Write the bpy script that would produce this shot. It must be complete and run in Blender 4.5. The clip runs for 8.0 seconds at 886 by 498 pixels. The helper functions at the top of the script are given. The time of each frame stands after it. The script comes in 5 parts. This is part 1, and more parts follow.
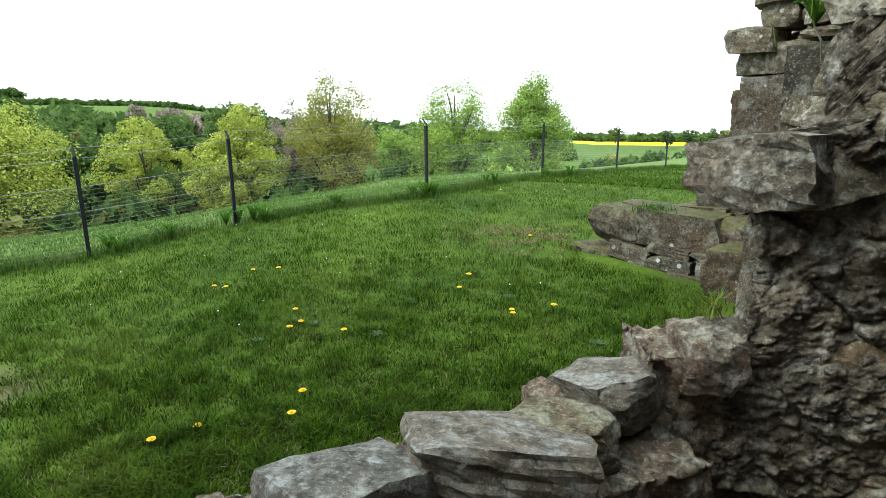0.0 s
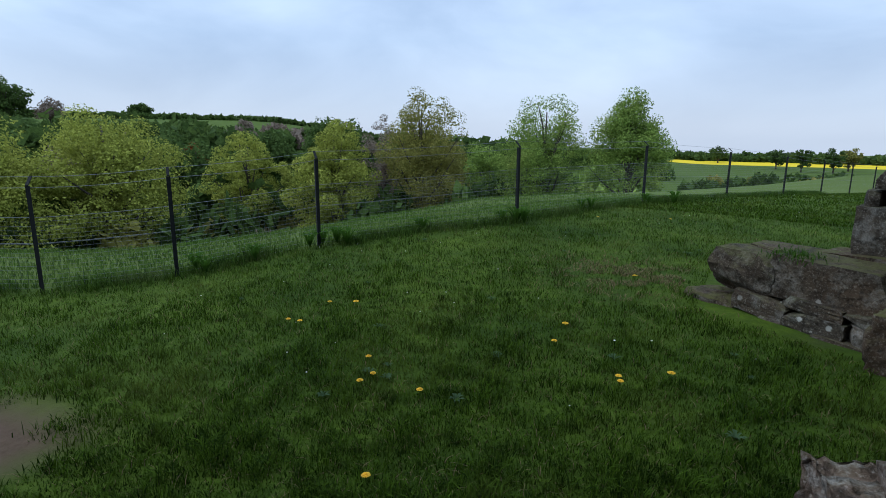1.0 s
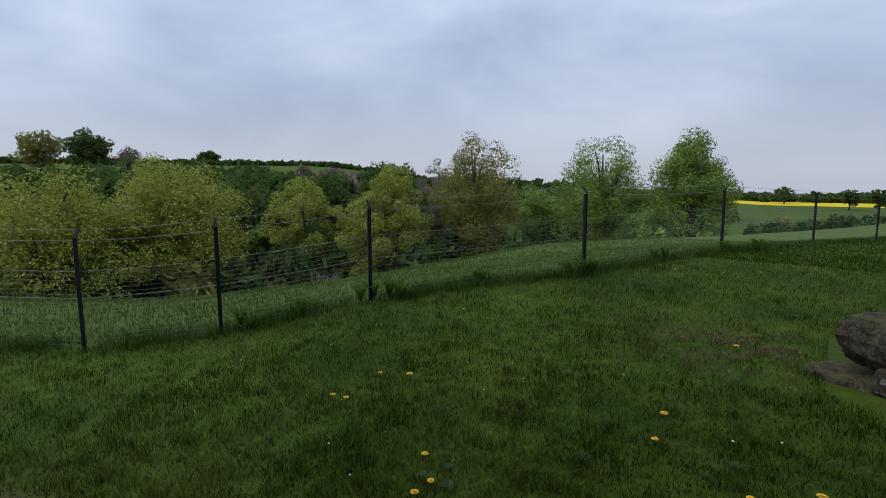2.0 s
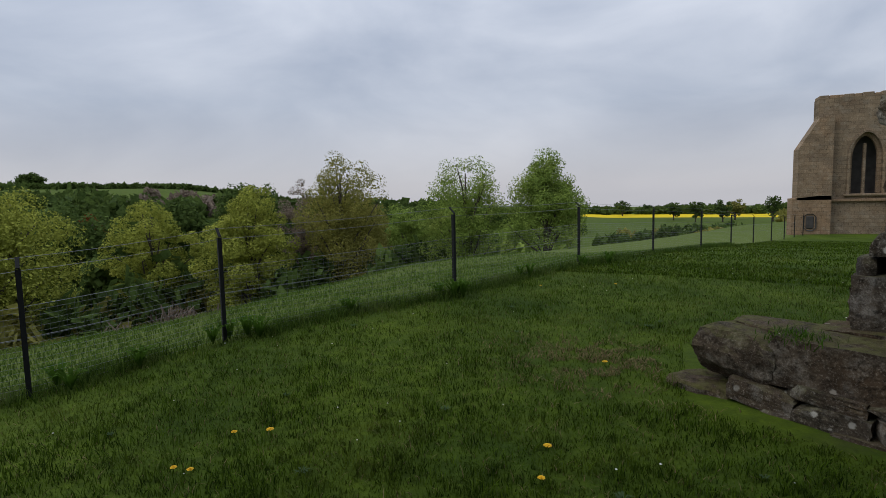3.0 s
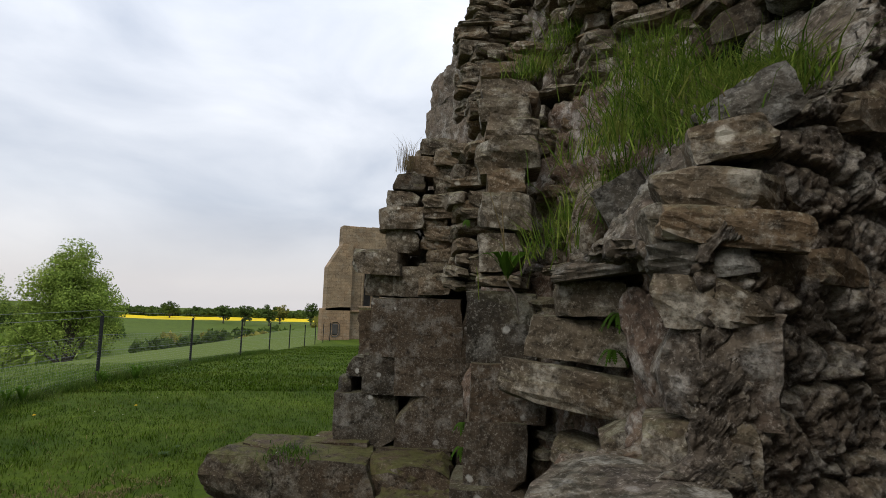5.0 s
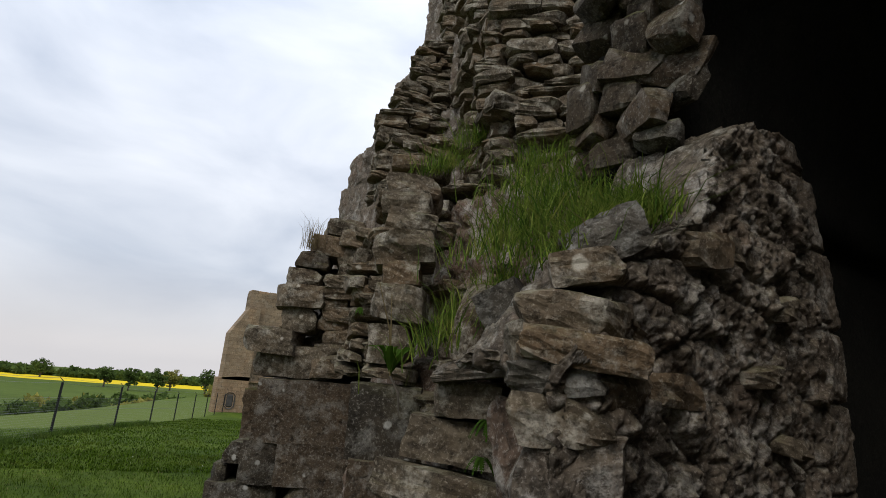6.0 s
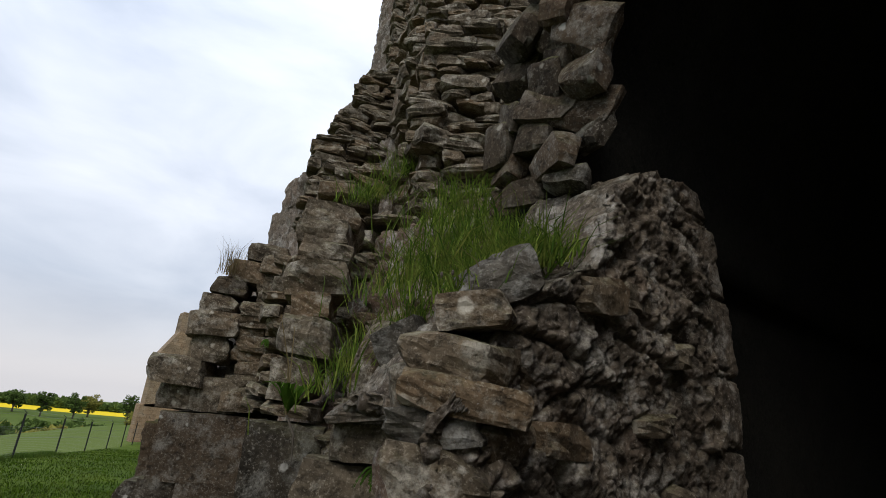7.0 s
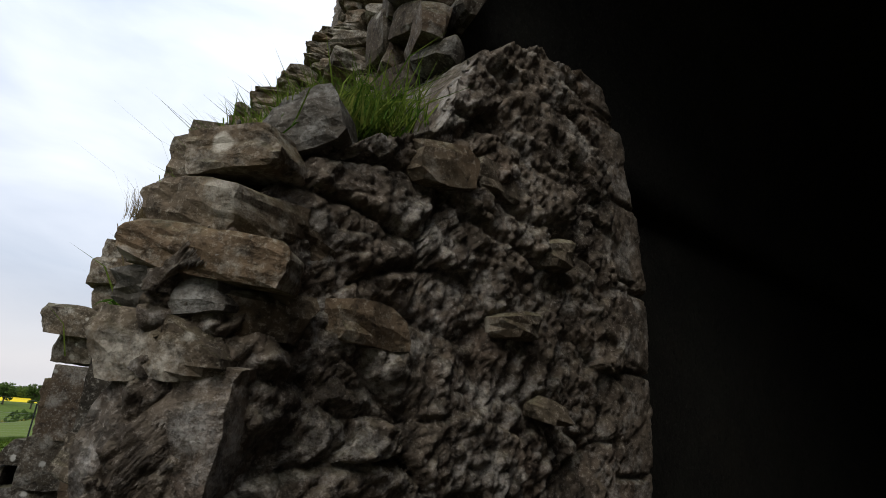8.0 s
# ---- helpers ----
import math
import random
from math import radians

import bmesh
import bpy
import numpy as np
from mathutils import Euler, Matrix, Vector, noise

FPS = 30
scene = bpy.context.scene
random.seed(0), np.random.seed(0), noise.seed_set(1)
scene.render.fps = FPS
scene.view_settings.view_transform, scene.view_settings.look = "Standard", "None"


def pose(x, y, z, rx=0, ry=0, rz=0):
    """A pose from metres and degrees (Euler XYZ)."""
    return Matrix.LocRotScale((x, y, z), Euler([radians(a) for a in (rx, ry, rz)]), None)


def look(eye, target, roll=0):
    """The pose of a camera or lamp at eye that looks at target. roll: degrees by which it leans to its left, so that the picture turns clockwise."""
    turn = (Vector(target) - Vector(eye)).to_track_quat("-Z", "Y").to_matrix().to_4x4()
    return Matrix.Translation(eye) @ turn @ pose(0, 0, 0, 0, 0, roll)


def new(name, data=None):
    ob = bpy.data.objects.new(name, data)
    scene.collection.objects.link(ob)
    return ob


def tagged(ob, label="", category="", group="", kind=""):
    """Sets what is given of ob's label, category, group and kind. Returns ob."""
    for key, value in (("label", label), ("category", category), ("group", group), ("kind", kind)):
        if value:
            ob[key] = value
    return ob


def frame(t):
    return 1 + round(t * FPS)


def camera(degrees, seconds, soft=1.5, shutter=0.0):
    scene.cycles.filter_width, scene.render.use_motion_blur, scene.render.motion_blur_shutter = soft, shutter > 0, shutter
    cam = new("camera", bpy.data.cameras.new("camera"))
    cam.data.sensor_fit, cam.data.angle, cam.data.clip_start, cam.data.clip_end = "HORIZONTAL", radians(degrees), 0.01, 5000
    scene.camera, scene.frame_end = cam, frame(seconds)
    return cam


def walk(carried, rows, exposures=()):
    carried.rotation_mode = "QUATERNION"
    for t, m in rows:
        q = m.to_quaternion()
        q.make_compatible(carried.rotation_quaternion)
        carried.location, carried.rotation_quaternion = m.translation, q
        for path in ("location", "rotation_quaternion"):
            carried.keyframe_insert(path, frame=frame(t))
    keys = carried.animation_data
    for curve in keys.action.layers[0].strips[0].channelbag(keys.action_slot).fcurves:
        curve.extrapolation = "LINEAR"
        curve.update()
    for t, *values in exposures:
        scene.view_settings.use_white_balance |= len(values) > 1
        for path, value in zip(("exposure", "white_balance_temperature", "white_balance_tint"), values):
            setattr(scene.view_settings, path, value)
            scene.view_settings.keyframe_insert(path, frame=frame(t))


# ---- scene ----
cam = camera(78.0, 8.0, soft=0.85)
PATH = [
    (0, (0.999, -0.543, 1.504), (0.293, 1.272, 1.05), -0.2),
    (0.5, (0.856, -0.285, 1.559), (0.005, 1.473, 1.127), -0.1),
    (1, (0.715, -0.03, 1.592), (-0.273, 1.662, 1.191), 0.4),
    (1.2, (0.65, 0.078, 1.606), (-0.351, 1.764, 1.209), 0.9),
    (2.3, (0.155, 0.622, 1.662), (-1.028, 2.218, 1.460), -0.3),
    (2.5, (0.112, 0.721, 1.668), (-0.991, 2.375, 1.480), -0.5),
    (3, (0.106, 0.802, 1.69), (-0.641, 2.646, 1.503), -1.2),
    (3.5, (0.177, 0.818, 1.736), (-0.112, 2.789, 1.558), -1.4),
    (4, (0.253, 0.809, 1.795), (0.438, 2.799, 1.701), -0.4),
    (4.5, (0.31, 0.772, 1.829), (0.846, 2.698, 1.876), 0.6),
    (5, (0.372, 0.694, 1.882), (1.126, 2.536, 2.077), 1.9),
    (5.2, (0.395, 0.668, 1.902), (1.201, 2.476, 2.189), 3.2),
    (6.3, (0.508, 0.583, 2.004), (1.546, 2.212, 2.52), 5.3),
    (6.5, (0.535, 0.573, 2.016), (1.601, 2.176, 2.559), 5.6),
    (7, (0.663, 0.552, 2.045), (1.783, 2.098, 2.645), 6.1),
    (7.5, (0.936, 0.578, 1.998), (2.086, 2.094, 2.617), 6.0),
    (8, (1.386, 0.544, 1.833), (2.535, 2.082, 2.399), 5.4),
]
# exposure and tint follow the clip camera's own adjustment
EXPOSURES = [(0.0, 1.7, 6200, -5), (0.3, 0.8, 5800, -2), (0.7, 0.2, 5400, 2), (1.2, 0.0, 5400, 5), (2.4, -0.33, 6150, 10),
             (3.5, -0.24, 6550, 10), (4.5, 0.15, 6800, 9), (5.5, 0.1, 6800, 9), (6.5, 0.1, 6600, 9), (8.0, 0.25, 6600, 9)]
walk(cam, [(t, look(eye, target, roll)) for t, eye, target, roll in PATH], EXPOSURES)


# ---- world and light ----
def build_world():
    world = bpy.data.worlds.new("overcast_sky")
    scene.world = world
    world.use_nodes = True
    nt = world.node_tree
    nt.nodes.clear()
    out = nt.nodes.new("ShaderNodeOutputWorld")
    bg = nt.nodes.new("ShaderNodeBackground")
    sky = nt.nodes.new("ShaderNodeTexSky")
    sky.sky_type, sky.sun_disc = "NISHITA", False
    sky.sun_elevation, sky.sun_rotation = radians(50), radians(243)
    dim = nt.nodes.new("ShaderNodeMix")
    dim.data_type, dim.blend_type = "RGBA", "MULTIPLY"
    dim.inputs[0].default_value = 1.0
    dim.inputs[7].default_value = (0.09, 0.09, 0.09, 1)
    nt.links.new(sky.outputs[0], dim.inputs[6])
    coord = nt.nodes.new("ShaderNodeTexCoord")
    mapping = nt.nodes.new("ShaderNodeMapping")
    mapping.inputs["Scale"].default_value = (1.0, 1.0, 2.3)
    nt.links.new(coord.outputs["Generated"], mapping.inputs[0])
    n1 = nt.nodes.new("ShaderNodeTexNoise")
    n1.inputs["Scale"].default_value, n1.inputs["Detail"].default_value, n1.inputs["Roughness"].default_value = 2.6, 6, 0.5
    n1.inputs["Distortion"].default_value = 0.35
    nt.links.new(mapping.outputs[0], n1.inputs["Vector"])
    ramp = nt.nodes.new("ShaderNodeValToRGB")
    ramp.color_ramp.elements[0].position, ramp.color_ramp.elements[0].color = 0.30, (0.44, 0.50, 0.62, 1)
    ramp.color_ramp.elements[1].position, ramp.color_ramp.elements[1].color = 0.70, (0.79, 0.83, 0.92, 1)
    nt.links.new(n1.outputs[0], ramp.inputs[0])
    # a paler, slightly warm band of cloud low over the horizon
    sep = nt.nodes.new("ShaderNodeSeparateXYZ")
    nt.links.new(coord.outputs["Generated"], sep.inputs[0])
    band = nt.nodes.new("ShaderNodeMapRange")
    band.inputs[1].default_value, band.inputs[2].default_value = 0.02, 0.16
    band.inputs[3].default_value, band.inputs[4].default_value = 0.7, 0.0
    nt.links.new(sep.outputs[2], band.inputs[0])
    low = nt.nodes.new("ShaderNodeMix")
    low.data_type = "RGBA"
    low.inputs[7].default_value = (0.80, 0.77, 0.80, 1)
    nt.links.new(band.outputs[0], low.inputs[0])
    nt.links.new(ramp.outputs[0], low.inputs[6])
    mix = nt.nodes.new("ShaderNodeMix")
    mix.data_type = "RGBA"
    mix.inputs[0].default_value = 0.88
    nt.links.new(dim.outputs[2], mix.inputs[6])
    nt.links.new(low.outputs[2], mix.inputs[7])
    nt.links.new(mix.outputs[2], bg.inputs[0])
    # an overcast sky is brighter towards the zenith
    rise = nt.nodes.new("ShaderNodeMath")
    rise.operation, rise.inputs[1].default_value, rise.inputs[2].default_value = "MULTIPLY_ADD", 0.95, 0.93
    top = nt.nodes.new("ShaderNodeMath")
    top.operation, top.inputs[1].default_value = "MAXIMUM", 0.0
    nt.links.new(sep.outputs[2], top.inputs[0])
    nt.links.new(top.outputs[0], rise.inputs[0])
    nt.links.new(rise.outputs[0], bg.inputs[1])
    nt.links.new(bg.outputs[0], out.inputs[0])
    sun = new("sun", bpy.data.lights.new("sun", "SUN"))
    sun.data.energy, sun.data.angle, sun.data.color = 1.4, radians(35), (1.0, 0.96, 0.9)
    sun.matrix_world = look((-16, -8, 22), (0, 3, 0))


build_world()


# ---- materials ----
def nodes_of(name):
    m = bpy.data.materials.new(name)
    m.use_nodes = True
    nt = m.node_tree
    return m, nt, nt.nodes["Principled BSDF"]


def add(nt, kind, **values):
    n = nt.nodes.new(kind)
    for key, value in values.items():
        n.inputs[key.replace("_", " ")].default_value = value
    return n


def mixed(nt, factor, a, b, mode="MIX"):
    """a mixed with b by factor; each of them a socket or a value."""
    n = nt.nodes.new("ShaderNodeMix")
    n.data_type, n.blend_type = "RGBA", mode
    for index, value in ((0, factor), (6, a), (7, b)):
        if isinstance(value, bpy.types.NodeSocket):
            nt.links.new(value, n.inputs[index])
        elif index == 0:
            n.inputs[0].default_value = value
        else:
            n.inputs[index].default_value = (*value, 1)
    return n.outputs[2]


def ramped(nt, value, low, high, a=0.0, b=1.0):
    n = nt.nodes.new("ShaderNodeMapRange")
    nt.links.new(value, n.inputs[0])
    n.inputs[1].default_value, n.inputs[2].default_value, n.inputs[3].default_value, n.inputs[4].default_value = low, high, a, b
    return n.outputs[0]


def object_space(nt, shifted=True):
    """True-sized coordinates, moved by each object's random number so that no two pieces look alike."""
    if not shifted:
        return nt.nodes.new("ShaderNodeTexCoord").outputs["Object"]
    geo = nt.nodes.new("ShaderNodeNewGeometry")
    info = nt.nodes.new("ShaderNodeObjectInfo")
    times = nt.nodes.new("ShaderNodeMath")
    times.operation = "MULTIPLY"
    times.inputs[1].default_value = 40.0
    nt.links.new(info.outputs["Random"], times.inputs[0])
    v = nt.nodes.new("ShaderNodeVectorMath")
    nt.links.new(geo.outputs["Position"], v.inputs[0])
    nt.links.new(times.outputs[0], v.inputs[1])
    return v.outputs[0]


def stone_material(name, dark, mid, warm, lichen=0.5, pale=(0.40, 0.39, 0.36), moss=0.0, bump=0.6, grain=1.0, spots=1.0, courses=False, relief=0.028):
    """Weathered sandstone: two scales of colour, rusty patches, lichen discs and crusts, moss on upper sides."""
    m, nt, bsdf = nodes_of(name)
    vec = object_space(nt)
    info = nt.nodes.new("ShaderNodeObjectInfo")
    big = add(nt, "ShaderNodeTexNoise", Scale=3.2 * grain, Detail=5.0, Roughness=0.6)
    fine = add(nt, "ShaderNodeTexNoise", Scale=34.0 * grain, Detail=6.0, Roughness=0.7)
    grit = add(nt, "ShaderNodeTexNoise", Scale=160.0 * grain, Detail=3.0, Roughness=0.7)
    crust = add(nt, "ShaderNodeTexNoise", Scale=6.5 * grain, Detail=9.0, Roughness=0.68)
    for n in (big, fine, grit, crust):
        nt.links.new(vec, n.inputs["Vector"])
    colour = mixed(nt, ramped(nt, big.outputs[0], 0.35, 0.65), dark, mid)
    colour = mixed(nt, ramped(nt, info.outputs["Random"], 0.55, 1.0, 0.0, 0.75), colour, warm)
    rust = add(nt, "ShaderNodeTexNoise", Scale=1.9 * grain, Detail=3.0)
    nt.links.new(vec, rust.inputs["Vector"])
    colour = mixed(nt, ramped(nt, rust.outputs[0], 0.55, 0.75, 0.0, 0.7), colour, warm)
    colour = mixed(nt, ramped(nt, fine.outputs[0], 0.3, 0.7, 0.0, 0.52), colour, tuple(c * 0.45 for c in dark))
    speck = add(nt, "ShaderNodeTexNoise", Scale=75.0 * grain, Detail=4.0, Roughness=0.7)
    nt.links.new(vec, speck.inputs["Vector"])
    eaten = nt.nodes.new("ShaderNodeMath")
    eaten.operation = "MULTIPLY"
    nt.links.new(ramped(nt, crust.outputs[0], 0.50, 0.62, 0.0, min(1.0, lichen)), eaten.inputs[0])
    nt.links.new(ramped(nt, speck.outputs[0], 0.36, 0.56, 0.25, 1.0), eaten.inputs[1])
    colour = mixed(nt, eaten.outputs[0], colour, pale)
    # crumbs of pale grain and small dark holes eaten into the stone
    crumb = add(nt, "ShaderNodeTexNoise", Scale=62.0 * grain, Detail=5.0, Roughness=0.75)
    holes = add(nt, "ShaderNodeTexNoise", Scale=22.0 * grain, Detail=7.0, Roughness=0.72)
    for n in (crumb, holes):
        nt.links.new(vec, n.inputs["Vector"])
    colour = mixed(nt, ramped(nt, crumb.outputs[0], 0.53, 0.67, 0.0, 0.55), colour, tuple(min(1, 0.62 * c + 0.9 * d) for c, d in zip(pale, mid)))
    colour = mixed(nt, ramped(nt, holes.outputs[0], 0.55, 0.67, 0.0, 0.75), colour, tuple(c * 0.25 for c in dark))
    cells = add(nt, "ShaderNodeTexVoronoi", Scale=10.0 * grain, Randomness=1.0)
    wob = nt.nodes.new("ShaderNodeVectorMath")
    wob.operation = "MULTIPLY_ADD"
    nt.links.new(fine.outputs[1], wob.inputs[0])
    wob.inputs[1].default_value = (0.035, 0.035, 0.035)
    nt.links.new(vec, wob.inputs[2])
    nt.links.new(wob.outputs[0], cells.inputs["Vector"])
    split = nt.nodes.new("ShaderNodeSeparateColor")
    nt.links.new(cells.outputs["Color"], split.inputs[0])
    disc = nt.nodes.new("ShaderNodeMath")
    disc.operation = "MULTIPLY"
    size = nt.nodes.new("ShaderNodeMath")
    size.operation, size.inputs[1].default_value = "MULTIPLY_ADD", 0.20
    nt.links.new(split.outputs[1], size.inputs[0])
    nt.links.new(cells.outputs["Distance"], size.inputs[2])
    nt.links.new(ramped(nt, size.outputs[0], 0.20, 0.30, 1.0, 0.0), disc.inputs[0])
    nt.links.new(ramped(nt, split.outputs[0], 0.62, 0.86, 0.0, 0.75 * spots), disc.inputs[1])
    colour = mixed(nt, disc.outputs[0], colour, tuple(min(1, c * 1.25) for c in pale))
    if moss:
        geo = nt.nodes.new("ShaderNodeNewGeometry")
        up = nt.nodes.new("ShaderNodeSeparateXYZ")
        nt.links.new(geo.outputs["Normal"], up.inputs[0])
        both = nt.nodes.new("ShaderNodeMath")
        both.operation = "MULTIPLY"
        nt.links.new(ramped(nt, up.outputs[2], 0.15, 0.7), both.inputs[0])
        nt.links.new(ramped(nt, crust.outputs[0], 0.40, 0.56, 0.0, moss), both.inputs[1])
        colour = mixed(nt, both.outputs[0], colour, (0.085, 0.085, 0.022))
    if courses:
        # squared blocks in courses, for walls that stay far off
        where = nt.nodes.new("ShaderNodeTexCoord")
        turned = nt.nodes.new("ShaderNodeMapping")
        turned.inputs["Rotation"].default_value = (radians(90), 0, 0)
        nt.links.new(where.outputs["Object"], turned.inputs[0])
        brick = add(nt, "ShaderNodeTexBrick", Scale=1.0, Mortar_Size=0.012, Brick_Width=0.52, Row_Height=0.24)
        nt.links.new(turned.outputs[0], brick.inputs["Vector"])
        brick.inputs["Color1"].default_value, brick.inputs["Color2"].default_value = (0.92, 0.90, 0.88, 1), (1.18, 1.14, 1.08, 1)
        brick.inputs["Mortar"].default_value = (0.70, 0.67, 0.63, 1)
        colour = mixed(nt, 1.0, colour, brick.outputs[0], "MULTIPLY")
    nt.links.new(colour, bsdf.inputs["Base Color"])
    bsdf.inputs["Roughness"].default_value = 0.93
    bsdf.inputs["Specular IOR Level"].default_value = 0.2
    height = mixed(nt, 0.35, fine.outputs[0], crust.outputs[0])
    height = mixed(nt, 0.3, height, grit.outputs[0])
    flat_bed = nt.nodes.new("ShaderNodeMapping")
    flat_bed.inputs["Scale"].default_value = (3.0, 3.0, 42.0)
    nt.links.new(vec, flat_bed.inputs[0])
    bedding = add(nt, "ShaderNodeTexNoise", Scale=grain, Detail=4.0, Roughness=0.6)
    nt.links.new(flat_bed.outputs[0], bedding.inputs["Vector"])
    height = mixed(nt, 0.10, height, bedding.outputs[0])
    height = mixed(nt, 0.35, height, ramped(nt, holes.outputs[0], 0.50, 0.66, 1.0, 0.0))
    b = add(nt, "ShaderNodeBump", Strength=bump, Distance=relief)
    nt.links.new(height, b.inputs["Height"])
    nt.links.new(b.outputs[0], bsdf.inputs["Normal"])
    return m


def plain(name, colour, rough=0.8, metal=0.0, vary=0.3, scale=12.0, bump=0.0, shifted=True):
    m, nt, bsdf = nodes_of(name)
    vec = object_space(nt, shifted)
    n = add(nt, "ShaderNodeTexNoise", Scale=scale, Detail=5.0, Roughness=0.6)
    nt.links.new(vec, n.inputs["Vector"])
    colour = mixed(nt, ramped(nt, n.outputs[0], 0.3, 0.7), tuple(c * (1 - vary) for c in colour), tuple(min(1, c * (1 + vary)) for c in colour))
    nt.links.new(colour, bsdf.inputs["Base Color"])
    bsdf.inputs["Roughness"].default_value, bsdf.inputs["Metallic"].default_value = rough, metal
    if bump:
        b = add(nt, "ShaderNodeBump", Strength=bump, Distance=0.02)
        nt.links.new(n.outputs[0], b.inputs["Height"])
        nt.links.new(b.outputs[0], bsdf.inputs["Normal"])
    return m


def leaf_material(name, low, high, tip=None, translucent=0.35, patch=0.9):
    """Blades and leaves: a colour of its own for every blade, patches in the large, some light through the leaf."""
    m, nt, bsdf = nodes_of(name)
    geo = nt.nodes.new("ShaderNodeNewGeometry")
    coord = nt.nodes.new("ShaderNodeTexCoord")
    n = add(nt, "ShaderNodeTexNoise", Scale=patch, Detail=4.0, Roughness=0.6)
    nt.links.new(coord.outputs["Object"], n.inputs["Vector"])
    colour = mixed(nt, geo.outputs["Random Per Island"], low, high)
    if tip:
        colour = mixed(nt, ramped(nt, n.outputs[0], 0.5, 0.72, 0.0, 0.75), colour, tip)
    small = add(nt, "ShaderNodeTexNoise", Scale=patch * 6.5, Detail=3.0, Roughness=0.6)
    nt.links.new(coord.outputs["Object"], small.inputs["Vector"])
    colour = mixed(nt, ramped(nt, small.outputs[0], 0.42, 0.68, 0.0, 0.6), colour, tuple(c * 0.45 for c in low))
    nt.links.new(colour, bsdf.inputs["Base Color"])
    bsdf.inputs["Roughness"].default_value = 0.8
    bsdf.inputs["Specular IOR Level"].default_value = 0.06
    thin = nt.nodes.new("ShaderNodeBsdfTranslucent")
    nt.links.new(colour, thin.inputs[0])
    mix = nt.nodes.new("ShaderNodeMixShader")
    mix.inputs[0].default_value = translucent
    out = nt.nodes["Material Output"]
    nt.links.new(bsdf.outputs[0], mix.inputs[1])
    nt.links.new(thin.outputs[0], mix.inputs[2])
    nt.links.new(mix.outputs[0], out.inputs[0])
    return m


def ground_material():
    """Turf: greens and straw in patches; bare trodden earth by the path; a longer, paler bank past the fence; yellow rape far off."""
    m, nt, bsdf = nodes_of("turf")
    coord = nt.nodes.new("ShaderNodeTexCoord")
    a = add(nt, "ShaderNodeTexNoise", Scale=0.55, Detail=6.0, Roughness=0.62)
    b = add(nt, "ShaderNodeTexNoise", Scale=9.0, Detail=6.0, Roughness=0.75)
    c = add(nt, "ShaderNodeTexNoise", Scale=0.02, Detail=5.0, Roughness=0.6)
    for n in (a, b, c):
        nt.links.new(coord.outputs["Object"], n.inputs["Vector"])
    colour = mixed(nt, ramped(nt, a.outputs[0], 0.35, 0.65), (0.034, 0.062, 0.005), (0.088, 0.130, 0.010))
    colour = mixed(nt, ramped(nt, b.outputs[0], 0.35, 0.7, 0.0, 0.6), colour, (0.014, 0.028, 0.006))
    colour = mixed(nt, ramped(nt, c.outputs[0], 0.45, 0.6, 0.0, 0.5), colour, (0.080, 0.120, 0.016))
    earth = nt.nodes.new("ShaderNodeAttribute")
    earth.attribute_name = "earth"
    colour = mixed(nt, ramped(nt, earth.outputs["Fac"], 0.0, 1.0), colour, mixed(nt, b.outputs[0], (0.060, 0.038, 0.026), (0.135, 0.092, 0.064)))
    bank = nt.nodes.new("ShaderNodeAttribute")
    bank.attribute_name = "bank"
    colour = mixed(nt, bank.outputs["Fac"], colour, mixed(nt, b.outputs[0], (0.066, 0.096, 0.018), (0.125, 0.162, 0.036)))
    # the rape field: a strip across the far slope
    place = nt.nodes.new("ShaderNodeNewGeometry")
    parts = nt.nodes.new("ShaderNodeSeparateXYZ")
    nt.links.new(place.outputs["Position"], parts.inputs[0])
    reach = nt.nodes.new("ShaderNodeVectorMath")
    reach.operation = "LENGTH"
    nt.links.new(place.outputs["Position"], reach.inputs[0])
    strip = ramped(nt, reach.outputs["Value"], 284, 286)
    for value, low, high, x, y in ((reach.outputs["Value"], 318, 322, 1.0, 0.0), (parts.outputs[0], -42, -40, 0.0, 1.0), (parts.outputs[1], 100, 104, 0.0, 1.0)):
        both = nt.nodes.new("ShaderNodeMath")
        both.operation = "MULTIPLY"
        nt.links.new(strip, both.inputs[0])
        nt.links.new(ramped(nt, value, low, high, x, y), both.inputs[1])
        strip = both.outputs[0]
    colour = mixed(nt, strip, colour, mixed(nt, b.outputs[0], (0.55, 0.40, 0.012), (0.70, 0.53, 0.018)))
    nt.links.new(colour, bsdf.inputs["Base Color"])
    bsdf.inputs["Roughness"].default_value = 0.95
    bsdf.inputs["Specular IOR Level"].default_value = 0.1
    bump = add(nt, "ShaderNodeBump", Strength=0.8, Distance=0.04)
    nt.links.new(b.outputs[0], bump.inputs["Height"])
    nt.links.new(bump.outputs[0], bsdf.inputs["Normal"])
    return m


